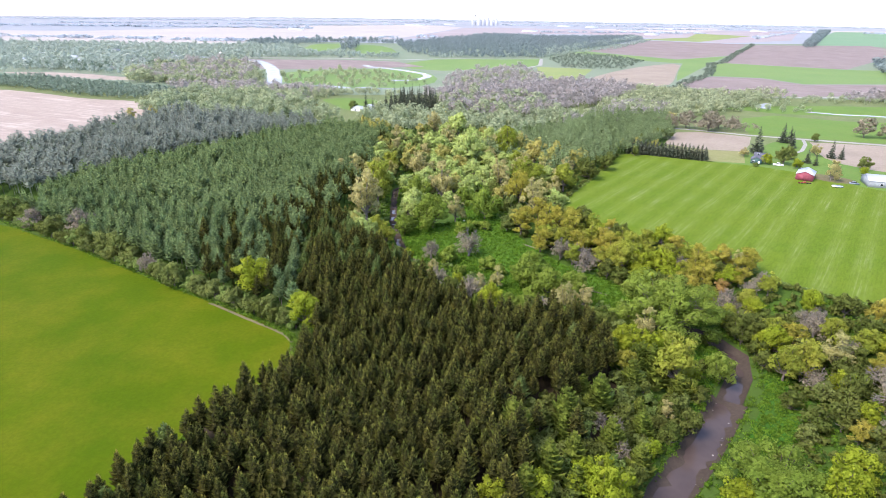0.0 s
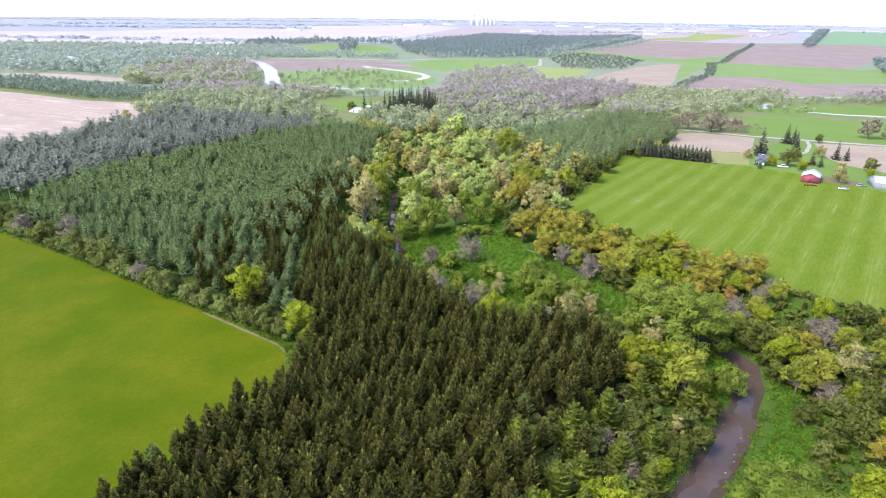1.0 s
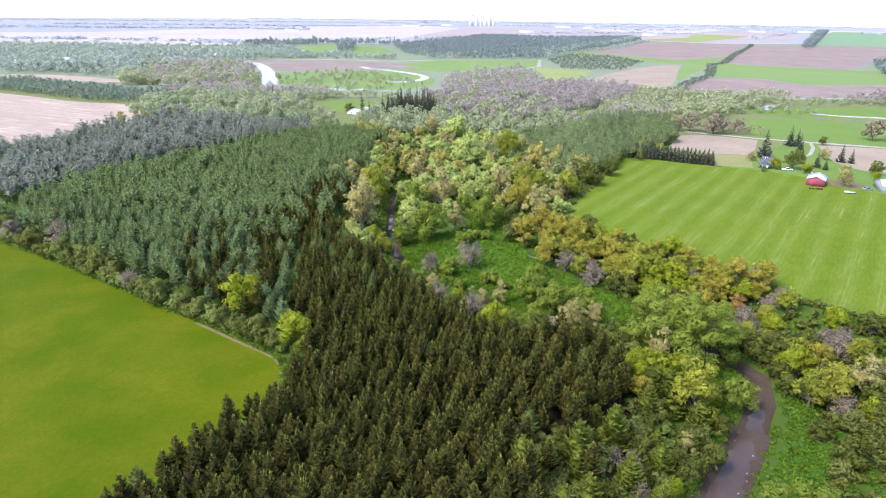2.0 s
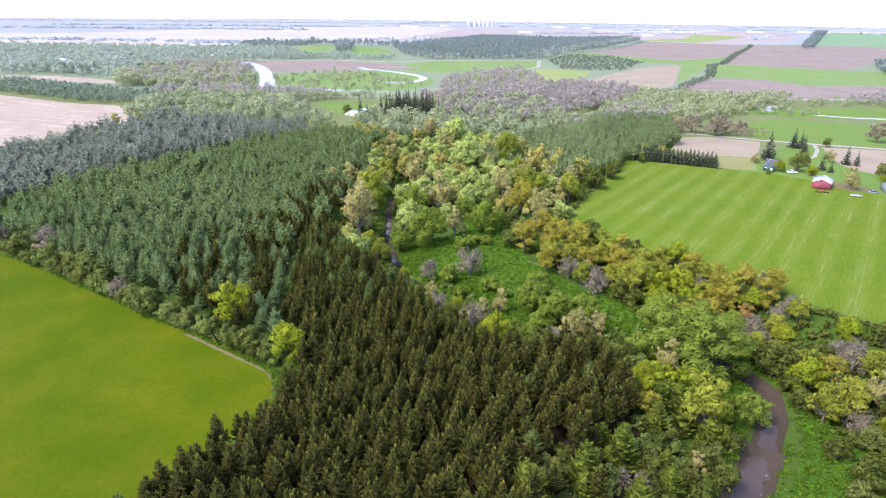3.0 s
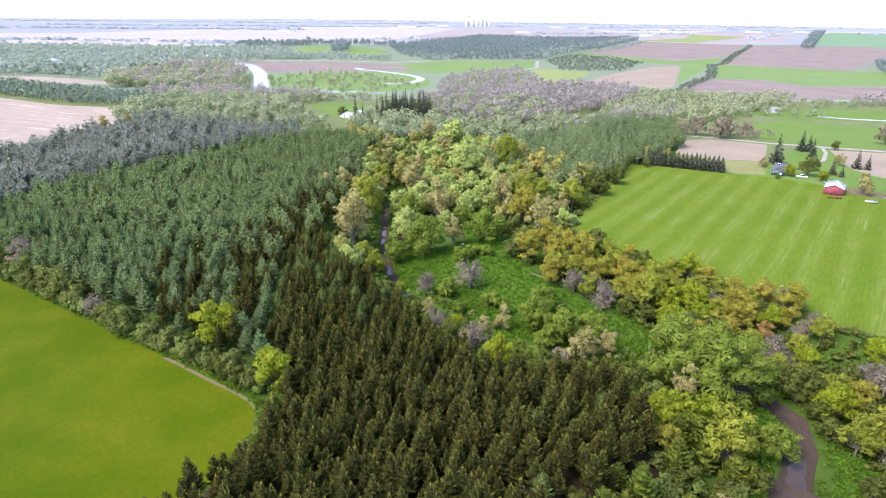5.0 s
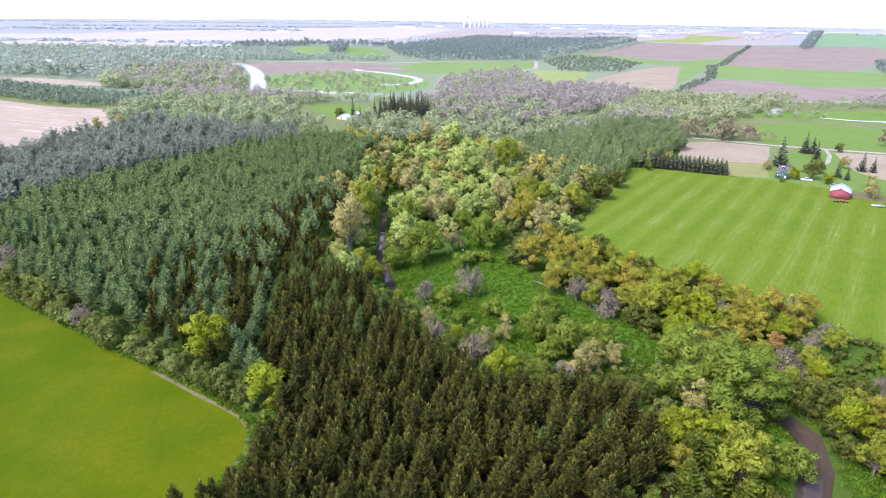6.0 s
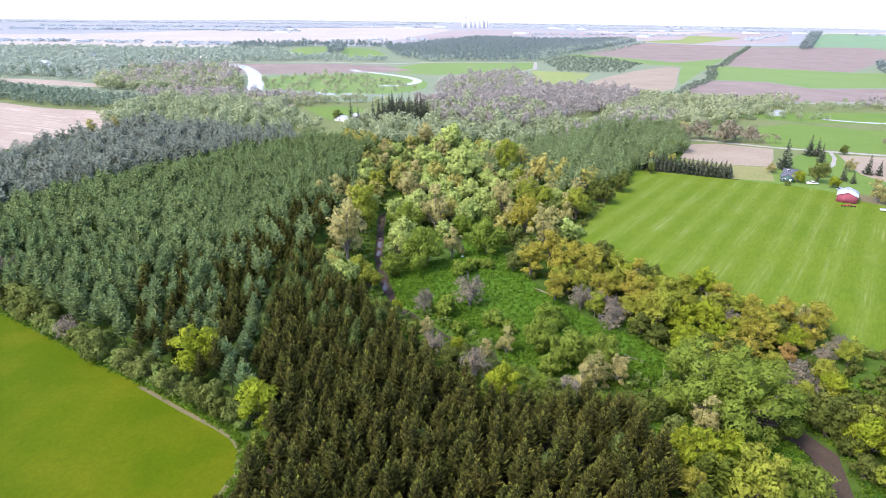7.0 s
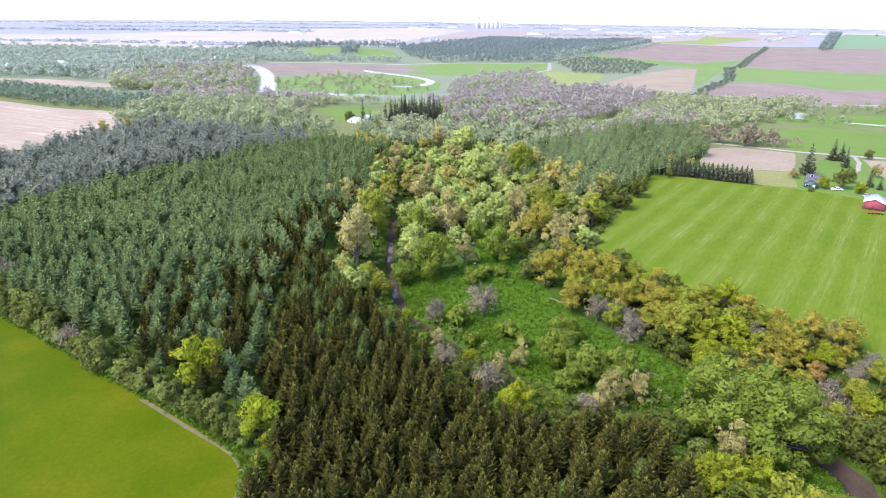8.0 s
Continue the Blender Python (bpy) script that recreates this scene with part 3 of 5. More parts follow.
sv = np.column_stack([np.concatenate([side + out, side - out]), np.full(2 * len(side), WATER_Z)])
ns = len(side)
sf = [(k, k + ns, k + 1) for k in range(ns - 1)] + [(k + 1, k + ns, k + 1 + ns) for k in range(ns - 1)]
tagged(new("stream", tri_mesh("stream", sv, sf, M["water"])), "shallow brown stream winding through the valley", "stream", kind="structure")


# ---- tree forms, as arrays of vertices and triangles ----
def leaves(rng, at, normal, size, soft):
    """Small pointed leaf tufts, one triangle each, shaded softly as part of their bough."""
    n = len(at)
    normal = normal / np.linalg.norm(normal, axis=1)[:, None]
    soft = soft / np.linalg.norm(soft, axis=1)[:, None]
    normal = np.where((normal * soft).sum(1)[:, None] < 0, -normal, normal)
    t = np.cross(normal, rng.normal(size=(n, 3)))
    t /= np.linalg.norm(t, axis=1)[:, None]
    u = np.cross(normal, t)
    s = size[:, None]
    v = np.stack([at - t * s * 0.9 - u * s * 0.5, at + t * s * 0.9 - u * s * 0.5, at + u * s * 1.1], 1)
    shade = soft * 0.7 + normal * 0.3
    shade /= np.linalg.norm(shade, axis=1)[:, None]
    return v.reshape(-1, 3), np.arange(n)[:, None] * 3 + [0, 1, 2], np.repeat(shade, 3, axis=0)


def joined(parts):
    """Several forms as one; shading normals are kept if all have them."""
    vs, ts, n = [], [], 0
    for v, t, *_ in parts:
        vs.append(np.asarray(v, float).reshape(-1, 3))
        ts.append(np.asarray(t, int).reshape(-1, 3) + n)
        n += len(vs[-1])
    out = np.concatenate(vs), np.concatenate(ts)
    return (*out, np.concatenate([p[2] for p in parts])) if all(len(p) > 2 for p in parts) else out


def tube(p, q, r0, r1, sides=5):
    """A tapered limb from p to q."""
    p, q = np.asarray(p, float), np.asarray(q, float)
    d = (q - p) / np.linalg.norm(q - p)
    u = np.cross(d, (0.3, 0.9, 0.1))
    u /= np.linalg.norm(u)
    w = np.cross(d, u)
    a = np.arange(sides) / sides * 2 * np.pi
    ring = np.cos(a)[:, None] * u + np.sin(a)[:, None] * w
    v = np.concatenate([p + ring * r0, q + ring * r1])
    k = np.arange(sides)
    j = (k + 1) % sides
    return v, np.concatenate([np.stack([k, j, j + sides], 1), np.stack([k, j + sides, k + sides], 1)])


def leafy(seed, width, height, n, leaf, lobes=9, low=0.25, shell=0.42, flat=0.75):
    """A broad-leaved tree: trunk with limbs, and a crown of sprays round uneven lobes. Returns (trunk, crown)."""
    rng = np.random.default_rng(seed)
    n = int(n * 1.4)
    low = low * 0.6
    leaf = leaf * 0.82
    mid = height * (low + (1 - low) * 0.46)
    half = height * (1 - low) * 0.52
    squeeze = rng.uniform(0.82, 1.0)
    a = rng.uniform(-0.7, 0.7, lobes) + np.arange(lobes) * 2.4
    up = np.linspace(-0.7, 0.92, lobes) + rng.uniform(-0.12, 0.12, lobes)
    rr = np.sqrt(np.clip(1 - np.where(up < 0, 0.5 * up, up) ** 2, 0.05, 1)) * rng.uniform(0.6, 1.1, lobes)
    size = shell * rng.uniform(0.55, 1.15, lobes)
    cen = np.stack([np.cos(a) * rr * width * 0.5 * (1 - 0.8 * size), np.sin(a) * rr * width * 0.5 * (1 - 0.8 * size) * squeeze, mid + up * half * (1 - size * 0.8)], 1)
    cen = np.concatenate([cen, [[0, 0, mid]]])
    rad = np.concatenate([size * width * 0.5, [width * 0.26]])
    subs = lobes * 7
    own = rng.choice(lobes + 1, subs, p=rad ** 2 / (rad ** 2).sum())
    e = rng.normal(size=(subs, 3)) + (0, 0, 0.25)
    e /= np.linalg.norm(e, axis=1)[:, None]
    cen2 = cen[own] + e * rad[own][:, None] * (1, 1, flat) * rng.uniform(0.55, 0.95, (subs, 1))
    rad2 = rad[own] * rng.uniform(0.26, 0.46, subs)
    pick = rng.choice(subs, n, p=rad2 ** 2 / (rad2 ** 2).sum())
    d = rng.normal(size=(n, 3))
    d[:, 2] = d[:, 2] * 0.9 + 0.3
    d /= np.linalg.norm(d, axis=1)[:, None]
    depth = 1 - np.abs(rng.normal(0, 0.22, n))
    bumps = 1 + 0.22 * np.sin(d[:, 0] * 7 + pick) * np.sin(d[:, 1] * 6 + pick * 2) + 0.13 * rng.normal(size=n)
    at = cen2[pick] + d * (rad2[pick] * depth * bumps)[:, None] * (1, 1, flat + 0.1)
    at[:, 2] = np.maximum(at[:, 2], height * low * 0.55)
    out = (at - (0, 0, mid)) / (width * 0.5, width * 0.5, half)
    m = n // 3
    e = rng.normal(size=(m, 3)) + (0, 0, 0.2)
    e /= np.linalg.norm(e, axis=1)[:, None]
    own = rng.choice(lobes + 1, m, p=rad ** 2 / (rad ** 2).sum())
    body = cen[own] + e * rad[own][:, None] * (0.72, 0.72, 0.72 * flat)
    body[:, 2] = np.maximum(body[:, 2], height * low * 0.6)
    deep = (body - (0, 0, mid)) / (width * 0.5, width * 0.5, half)
    inner = leaves(rng, body, e + rng.normal(0, 0.2, (m, 3)), leaf * rng.uniform(1.2, 1.7, m), e * 0.55 + deep * 0.6 + (0, 0, 0.15))
    crown = leaves(rng, at, d + rng.normal(0, 0.4, (n, 3)) + (0, 0, 0.25), leaf * rng.uniform(0.6, 1.3, n), d * 0.55 + out * 0.6 + (0, 0, 0.15))
    crown = joined([crown, inner])
    r = 0.022 * height + 0.05
    fork = height * (low + 0.12)
    wood = [tube((0, 0, -0.6), (0.1, 0.05, fork), r * 1.3, r * 0.8, 7)]
    for c in cen[:-1]:
        bend = (np.array((0.1, 0.05, fork)) + c) / 2 + (0, 0, -0.05 * height)
        wood += [tube((0.1, 0.05, fork * 0.9), bend, r * 0.6, r * 0.35, 5), tube(bend, c + (c - bend) * 0.25, r * 0.35, r * 0.08, 4)]
    return joined(wood), crown


def bare(seed, width, height, buds, leaf, depth=4):
    """A tree still in bud: forking limbs and thin twigs with sparse buds."""
    rng = np.random.default_rng(seed)
    wood, tips = [], []

    def grow(p, d, length, r, level):
        q = p + d * length
        wood.append(tube(p, q, r, r * 0.62, 5 if level < 2 else 3))
        if level >= depth:
            tips.append(q)
            return
        for _ in range(3 if level else 5):
            e = d + rng.normal(0, 0.6, 3) + (0, 0, 0.1)
            grow(q - d * length * rng.uniform(0, 0.35), e / np.linalg.norm(e), length * rng.uniform(0.6, 0.82), r * 0.58, level + 1)
            if level > 1:
                tips.append(q)
    grow(np.zeros(3) + (0, 0, -0.5), np.array((0.03, 0.02, 1.0)), height * 0.1, 0.013 * height + 0.04, 0)
    wv, wt = joined(wood)
    ext = max(np.abs(wv[:, :2]).max(), 0.1) * 2
    k = np.array((width / ext, width / ext, height / wv[:, 2].max()))
    wv = wv * k
    tips = np.array(tips) * k
    at = tips[rng.integers(0, len(tips), buds)] + rng.normal(0, 0.035 * width, (buds, 3))
    crown = leaves(rng, at, rng.normal(size=(buds, 3)) + (0, 0, 0.3), leaf * rng.uniform(0.5, 1.2, buds), rng.normal(0, 0.3, (buds, 3)) + (0, 0, 1))
    return (wv, wt), crown


def tiers(rng, height, radius, count, points, low, point, slope, notch, rough=0.22):
    """Whorls of boughs: ragged stars that slope down from the stem, each with its own tilt."""
    out = []
    for i in range(count):
        f = i / count
        z = height * (low + (0.99 - low) * (f + 0.6 / count))
        r = radius * ((1 - f) ** point)
        n = max(5, int(round(points * (1 - 0.35 * f))))
        a = (np.arange(2 * n) + rng.uniform(-0.3, 0.3, 2 * n)) / (2 * n) * 6.283 + rng.uniform(0, 6)
        far = np.where(np.arange(2 * n) % 2, notch, 1.0) * rng.uniform(1 - rough, 1 + rough, 2 * n)
        drop = slope * r * (0.75 + 0.45 * (far / far.max())) + rng.uniform(-0.12, 0.12, 2 * n) * r
        tilt = rng.normal(0, 0.06 * r, 2)
        v = [(math.cos(t) * r * q, math.sin(t) * r * q, z - d + tilt[0] * math.cos(t) + tilt[1] * math.sin(t)) for t, q, d in zip(a, far, drop)]
        v.append((0, 0, z + 0.25 * r))
        out.append((v, [(k, (k + 1) % (2 * n), 2 * n) for k in range(2 * n)]))
    return joined(out)


def boughs_of(rng, height, radius, levels, count, low, point, droop, lift, wide):
    """Whorls of boughs that sag from the stem and turn up at the tip. Returns (inner boughs, young tips)."""
    f = np.concatenate([np.full(max(4, int(count * (1 - 0.45 * i / levels))), (i + 0.3) / levels) for i in range(levels)])
    n = len(f)
    a = rng.uniform(0, 6.283) + np.arange(n) * 2.4 + rng.uniform(-0.3, 0.3, n)
    f = np.clip(f + rng.uniform(-0.35, 0.35, n) / levels, 0, 0.99)
    d = np.stack([np.cos(a), np.sin(a), np.zeros(n)], 1)
    side = np.stack([-np.sin(a), np.cos(a), np.zeros(n)], 1)
    r = (radius * (1 - f) ** point * rng.uniform(0.72, 1.15, n) + 0.12)[:, None]
    z = np.stack([np.zeros(n), np.zeros(n), height * (low + (0.97 - low) * f)], 1)
    up = np.array((0.0, 0.0, 1.0))
    w = wide * r + 0.1
    root, tip = z + up * 0.18 * r, z + d * r + up * (lift - droop) * r
    mid = z + d * r * 0.58 - up * droop * r
    left, right = mid + side * w - up * 0.06 * r, mid - side * w - up * 0.06 * r
    k = np.arange(n)[:, None] * 3
    dark = [(np.stack([root, right, left], 1).reshape(-1, 3), k + [0, 1, 2])]
    tips = [(np.stack([left, right, tip], 1).reshape(-1, 3), k + [0, 1, 2])]
    for s in (-1, 1):
        e = d * 0.75 + side * s * 0.6
        base = mid + side * s * w * 0.55
        end = base + e * r * 0.42 + up * lift * 0.7 * r
        dark.append((np.stack([base - d * 0.12 * r, base + d * 0.16 * r, end][::1 if s < 0 else -1], 1).reshape(-1, 3), k + [0, 1, 2]))
        sprig = z + d * r * rng.uniform(0.35, 0.75, (n, 1)) + side * s * w * 0.5 - up * droop * r * 0.5
        tips.append((np.stack([sprig - side * 0.11, sprig + side * 0.11, sprig + d * 0.14 + up * rng.uniform(0.3, 0.55, (n, 1))], 1).reshape(-1, 3), k + [0, 1, 2]))
    return joined(dark), joined(tips)


def spruce(seed, height, radius, levels=11, count=8, low=0.3, point=0.85):
    """A pointed conifer: a dark core and sagging whorls with upturned tips. Returns (trunk, boughs, tips)."""
    rng = np.random.default_rng(seed)
    core = tiers(rng, height * 0.95, radius * 0.5, 5, 6, low, point, 1.2, 0.7)
    inner, tips = boughs_of(rng, height, radius, levels, count, low, point, 0.30, 0.36, 0.19)
    tip = ([(0.13, 0, height * 0.9), (-0.07, 0.11, height * 0.9), (-0.07, -0.11, height * 0.9), (0, 0, height * 1.02)], [(0, 1, 3), (1, 2, 3), (2, 0, 3)])
    return tube((0, 0, -0.6), (0, 0, height * 0.95), 0.012 * height, 0.02, 5), joined([core, inner]), joined([tips, tip])


def pine(seed, height, radius, levels=9, count=8, low=0.3, point=0.62):
    """A soft conifer: rising boughs with upturned plumes, rounded top. Returns (trunk, boughs, plumes)."""
    rng = np.random.default_rng(seed)
    core = tiers(rng, height * 0.92, radius * 0.5, 4, 6, low, point, 0.9, 0.7)
    inner, plumes = boughs_of(rng, height, radius, levels, count, low, point, 0.10, 0.42, 0.24)
    return tube((0, 0, -0.6), (0, 0, height * 0.93), 0.013 * height, 0.03, 5), joined([core, inner]), plumes


def clump(seed, width, height, n, leaf, lobes=5):
    """A far tree: an uneven crown of leaf tufts round a few lobes, on a short stem."""
    rng = np.random.default_rng(seed)
    cen = rng.normal(0, 0.17, (lobes, 3)) * (width, width, height * 0.8) + (0, 0, height * 0.55)
    pick = rng.integers(0, lobes, n)
    d = rng.normal(size=(n, 3))
    d[:, 2] = np.abs(d[:, 2]) * 0.95 - 0.2
    d /= np.linalg.norm(d, axis=1)[:, None]
    at = cen[pick] + d * (width * 0.3, width * 0.3, height * 0.36) * rng.uniform(0.75, 1.15, (n, 1))
    stem = tube((0, 0, -1), (0, 0, height * 0.5), 0.2, 0.12, 3)
    return joined([leaves(rng, at, d + (0, 0, 0.25) + rng.normal(0, 0.25, (n, 3)), leaf * rng.uniform(0.7, 1.3, n), d + (0, 0, 0.2)), (*stem, stem[0] * (1, 1, 0) + (0.01, 0, 0))])


# ---- planting ----
PLANTED = []
PROTO = {}


def part(name, geo, mat, parent, label=""):
    ob = new(name, tri_mesh(name, geo[0], geo[1], mat, geo[2] if len(geo) > 2 else None))
    ob.parent = parent
    if label:
        tagged(ob, label)
    return ob


FORMS = {
    # kind: (form variants, leaf material, wood material, natural width, name, label, category)
    "willow": ([lambda k=k: leafy(10 + k, 14, 11, 2900, 0.32, 16, 0.14, 0.36) for k in range(3)], "willow", "bark", 14, "willow_tree", "light green billowing willow in fresh leaf", "tree"),
    "big_willow": ([lambda k=k: leafy(15 + k, 30, 20, 14000, 0.32, 40, 0.12, 0.22) for k in range(2)], "willow", "bark", 30, "willow_tree", "huge spreading light green willow beside the stream", "tree"),
    "maple": ([lambda k=k: leafy(20 + k, 12, 13.5, 2400, 0.31, 14, 0.16, 0.40) for k in range(3)], "maple", "bark", 12, "maple_tree", "yellow-green maple in flower on the wooded slope", "tree"),
    "lime": ([lambda k=k: leafy(30 + k, 12, 12, 2500, 0.30, 15, 0.14, 0.40) for k in range(3)], "lime", "bark", 12, "maple_tree", "bright yellow-green maple in new leaf", "tree"),
    "amber": ([lambda k=k: leafy(40 + k, 12, 14, 2300, 0.28, 14, 0.16, 0.38) for k in range(2)], "amber", "bark", 12, "maple_tree", "amber and gold flowering maple", "tree"),
    "russet": ([lambda k=k: leafy(50 + k, 10, 12, 1800, 0.26, 11, 0.2, 0.38) for k in range(1)], "russet", "bark", 10, "maple_tree", "russet budding maple on the slope", "tree"),
    "tan": ([lambda k=k: leafy(60 + k, 10, 12, 1900, 0.24, 13, 0.12, 0.34) for k in range(2)], "tan_buds", "pale_bark", 10, "poplar_tree", "tan budding poplar with sparse leaves", "tree"),
    "bare": ([lambda k=k: (bare(70 + k, 10, 9.5, 10, 0.18)[0], leafy(75 + k, 10, 9, 1000, 0.2, 14, 0.05, 0.4)[1]) for k in range(3)], "twigs", "pale_bark", 10, "bare_tree", "grey leafless tree with budding twigs", "tree"),
    "olive": ([lambda k=k: leafy(80 + k, 9, 8.5, 1050, 0.33, 12, 0.06, 0.42) for k in range(3)], "olive", "bark", 9, "alder_tree", "dull olive-green bushy alder", "tree"),
    "sage": ([lambda k=k: leafy(90 + k, 9, 7.5, 850, 0.34, 11, 0.05, 0.42) for k in range(2)], "sage", "bark", 9, "hawthorn_bush", "grey-green hawthorn bush at the wood's edge", "bush"),
    "hedge": ([lambda k=k: leafy(95 + k, 7, 6, 600, 0.33, 9, 0.03, 0.42) for k in range(2)], "hedge_leaf", "bark", 7, "hazel_bush", "green hazel bush in the field hedge", "bush"),
    "shrub": ([lambda k=k: leafy(100 + k, 6, 3.8, 700, 0.30, 7, 0.04, 0.45) for k in range(2)], "willow", "bark", 6, "shrub", "low rounded green shrub in the meadow", "shrub"),
    "blue": ([lambda k=k: pine(110 + k, 10.0, 3.8, 11, 11, 0.06, 0.55) for k in range(2)], "blue_pine", "bark", 6.8, "white_pine_tree", "blue-green white pine beside the stream", "tree"),
    "willow_mid": ([lambda k=k: leafy(120 + k, 14, 12, 1100, 0.52, 12, 0.12, 0.40) for k in range(3)], "valley_leaf", "bark", 14, "willow_tree", "light green willow in the upper valley", "tree"),
    "maple_mid": ([lambda k=k: leafy(130 + k, 12, 13, 950, 0.48, 11, 0.14, 0.40) for k in range(2)], "valley_maple", "bark", 12, "maple_tree", "yellow-green maple in the upper valley", "tree"),
    "tan_mid": ([lambda k=k: leafy(140 + k, 11, 12, 800, 0.42, 10, 0.12, 0.36) for k in range(2)], "tan_buds", "pale_bark", 11, "poplar_tree", "tan budding poplar in the upper valley", "tree"),
    "olive_mid": ([lambda k=k: leafy(150 + k, 11, 11, 850, 0.48, 10, 0.08, 0.40) for k in range(2)], "sage", "bark", 11, "alder_tree", "olive-green alder in the upper valley", "tree"),
    "bare_mid": ([lambda k=k: leafy(160 + k, 11, 11, 620, 0.44, 11, 0.14, 0.38) for k in range(2)], "twigs", "bark", 11, "bare_tree", "brownish grey leafless tree by the farm", "tree"),
    "yard_conifer": ([lambda k=k: spruce(170 + k, 15, 3.4, 13, 8, 0.05, 0.9) for k in range(2)], "dark_conifer", "bark", 7.2, "spruce_tree", "tall dark spruce beside the farmyard", "tree"),
    "belt_conifer": ([lambda k=k: spruce(180 + k, 8, 2.3, 8, 7, 0.03, 0.75) for k in range(2)], "dark_conifer", "bark", 3.8, "spruce_tree", "dense dark spruce in a windbreak row", "tree"),
    "spruce": ([lambda k=k: spruce(190 + k, 11.2, 2.25, 11, 10, 0.42, 0.74) for k in range(4)], "spruce", "bark", 4.1, "spruce_tree", "dark olive plantation spruce with brownish cones", "tree"),
    "red_pine": ([lambda k=k: pine(210 + k, 12.5, 2.9, 9, 8, 0.42, 0.7) for k in range(2)], "dark_pine", "bark", 6.0, "pine_tree", "dark green plantation pine among the spruces", "tree"),
    "pine": ([lambda k=k: pine(200 + k, 12.2, 2.75, 9, 8, 0.42, 0.68) for k in range(4)], "pine", "bark", 6.0, "pine_tree", "soft blue-green plantation pine", "tree"),
}


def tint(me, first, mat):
    """Young shoots, from that face on, in a lighter material that also paints lit tips."""
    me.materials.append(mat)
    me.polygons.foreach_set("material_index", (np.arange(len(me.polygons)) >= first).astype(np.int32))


SHOOTS = {"spruce": "spruce_lit_shoots", "pine": "pine_lit_shoots"}


def plant(kind, x, y, width, tall=1.0, turn=None, sink=0.0):
    """One tree as a thing of its own: a root at its base with trunk and crown."""
    forms, leaf, wood, natural, name, label, cat = FORMS[kind]
    k = len(PLANTED) % len(forms)
    s = width / natural
    turn = random.uniform(0, 6.28) if turn is None else turn
    ground = float(land(x, y))
    if ground > -5 and kind in ("maple", "amber", "russet", "bare", "tan"):
        tall *= 0.92  # slope trees are lowered to fit the camera's view
    m = Matrix.LocRotScale((x, y, ground - sink), Euler((random.uniform(-0.03, 0.03), random.uniform(-0.03, 0.03), turn)), (s, s, s * tall))
    PLANTED.append((x, y, width))
    if (kind, k) in PROTO:
        ob, s0, t0 = PROTO[kind, k]
        return copy_thing(ob, m @ Matrix.Diagonal((1 / s0, 1 / s0, 1 / (s0 * t0), 1)))
    trunk, crown, *shoots = forms[k]()
    root = tagged(new(name), label, cat, group=label.split(" in ")[0] + "s")
    part("trunk", trunk, M[wood], root, "grey-brown bark")
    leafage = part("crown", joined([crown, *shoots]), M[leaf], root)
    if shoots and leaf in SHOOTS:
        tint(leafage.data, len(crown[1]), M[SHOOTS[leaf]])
    root.matrix_basis = m
    PROTO[kind, k] = (root, s, tall)
    return root


def scatter(poly, gap, seed, jitter=0.3, turn=0.0, rows=1.0):
    """Places on a loose grid inside an outline."""
    rng = np.random.default_rng(seed)
    p = np.array(poly, float)
    c = p.mean(0)
    reach = np.abs(p - c).max() * 1.5
    g = np.arange(-reach, reach, gap)
    gx, gy = np.meshgrid(g * rows, g)
    gx, gy = gx.ravel() + rng.uniform(-jitter, jitter, gx.size) * gap, gy.ravel() + rng.uniform(-jitter, jitter, gx.size) * gap
    ca, sa = math.cos(radians(turn)), math.sin(radians(turn))
    x, y = c[0] + gx * ca - gy * sa, c[1] + gx * sa + gy * ca
    ok = inside(x, y, poly)
    return np.stack([x[ok], y[ok]], 1)


def stuff(name, forms, spots, scale, mat, label, cat, seed, tall=(0.8, 1.2)):
    """Many alike plants joined into one object."""
    rng = np.random.default_rng(seed)
    vs, ts, ns, base = [], [], [], 0
    z = land(spots[:, 0], spots[:, 1])
    pick = rng.integers(0, len(forms), len(spots))
    for f, (v, t, *soft) in enumerate(forms):
        at = np.where(pick == f)[0]
        if not len(at):
            continue
        a = rng.uniform(0, 6.283, len(at))
        s = scale * rng.uniform(0.75, 1.25, len(at))
        h = s * rng.uniform(*tall, len(at))
        ca, sa = np.cos(a)[:, None], np.sin(a)[:, None]
        x = (v[:, 0] * ca - v[:, 1] * sa) * s[:, None] + spots[at, 0][:, None]
        y = (v[:, 0] * sa + v[:, 1] * ca) * s[:, None] + spots[at, 1][:, None]
        zz = v[:, 2] * h[:, None] + z[at][:, None]
        vs.append(np.stack([x, y, zz], 2).reshape(-1, 3))
        ts.append((t[None] + (np.arange(len(at)) * len(v))[:, None, None]).reshape(-1, 3) + base)
        base += len(vs[-1])
        if soft:
            nx, ny, nz = soft[0].T
            ns.append(np.stack([nx * ca - ny * sa, nx * sa + ny * ca, np.broadcast_to(nz, x.shape)], 2).reshape(-1, 3))
    ob = new(name, tri_mesh(name, np.concatenate(vs), np.concatenate(ts), M[mat], np.concatenate(ns) if ns else None))
    return tagged(ob, label, cat, kind="stuff")


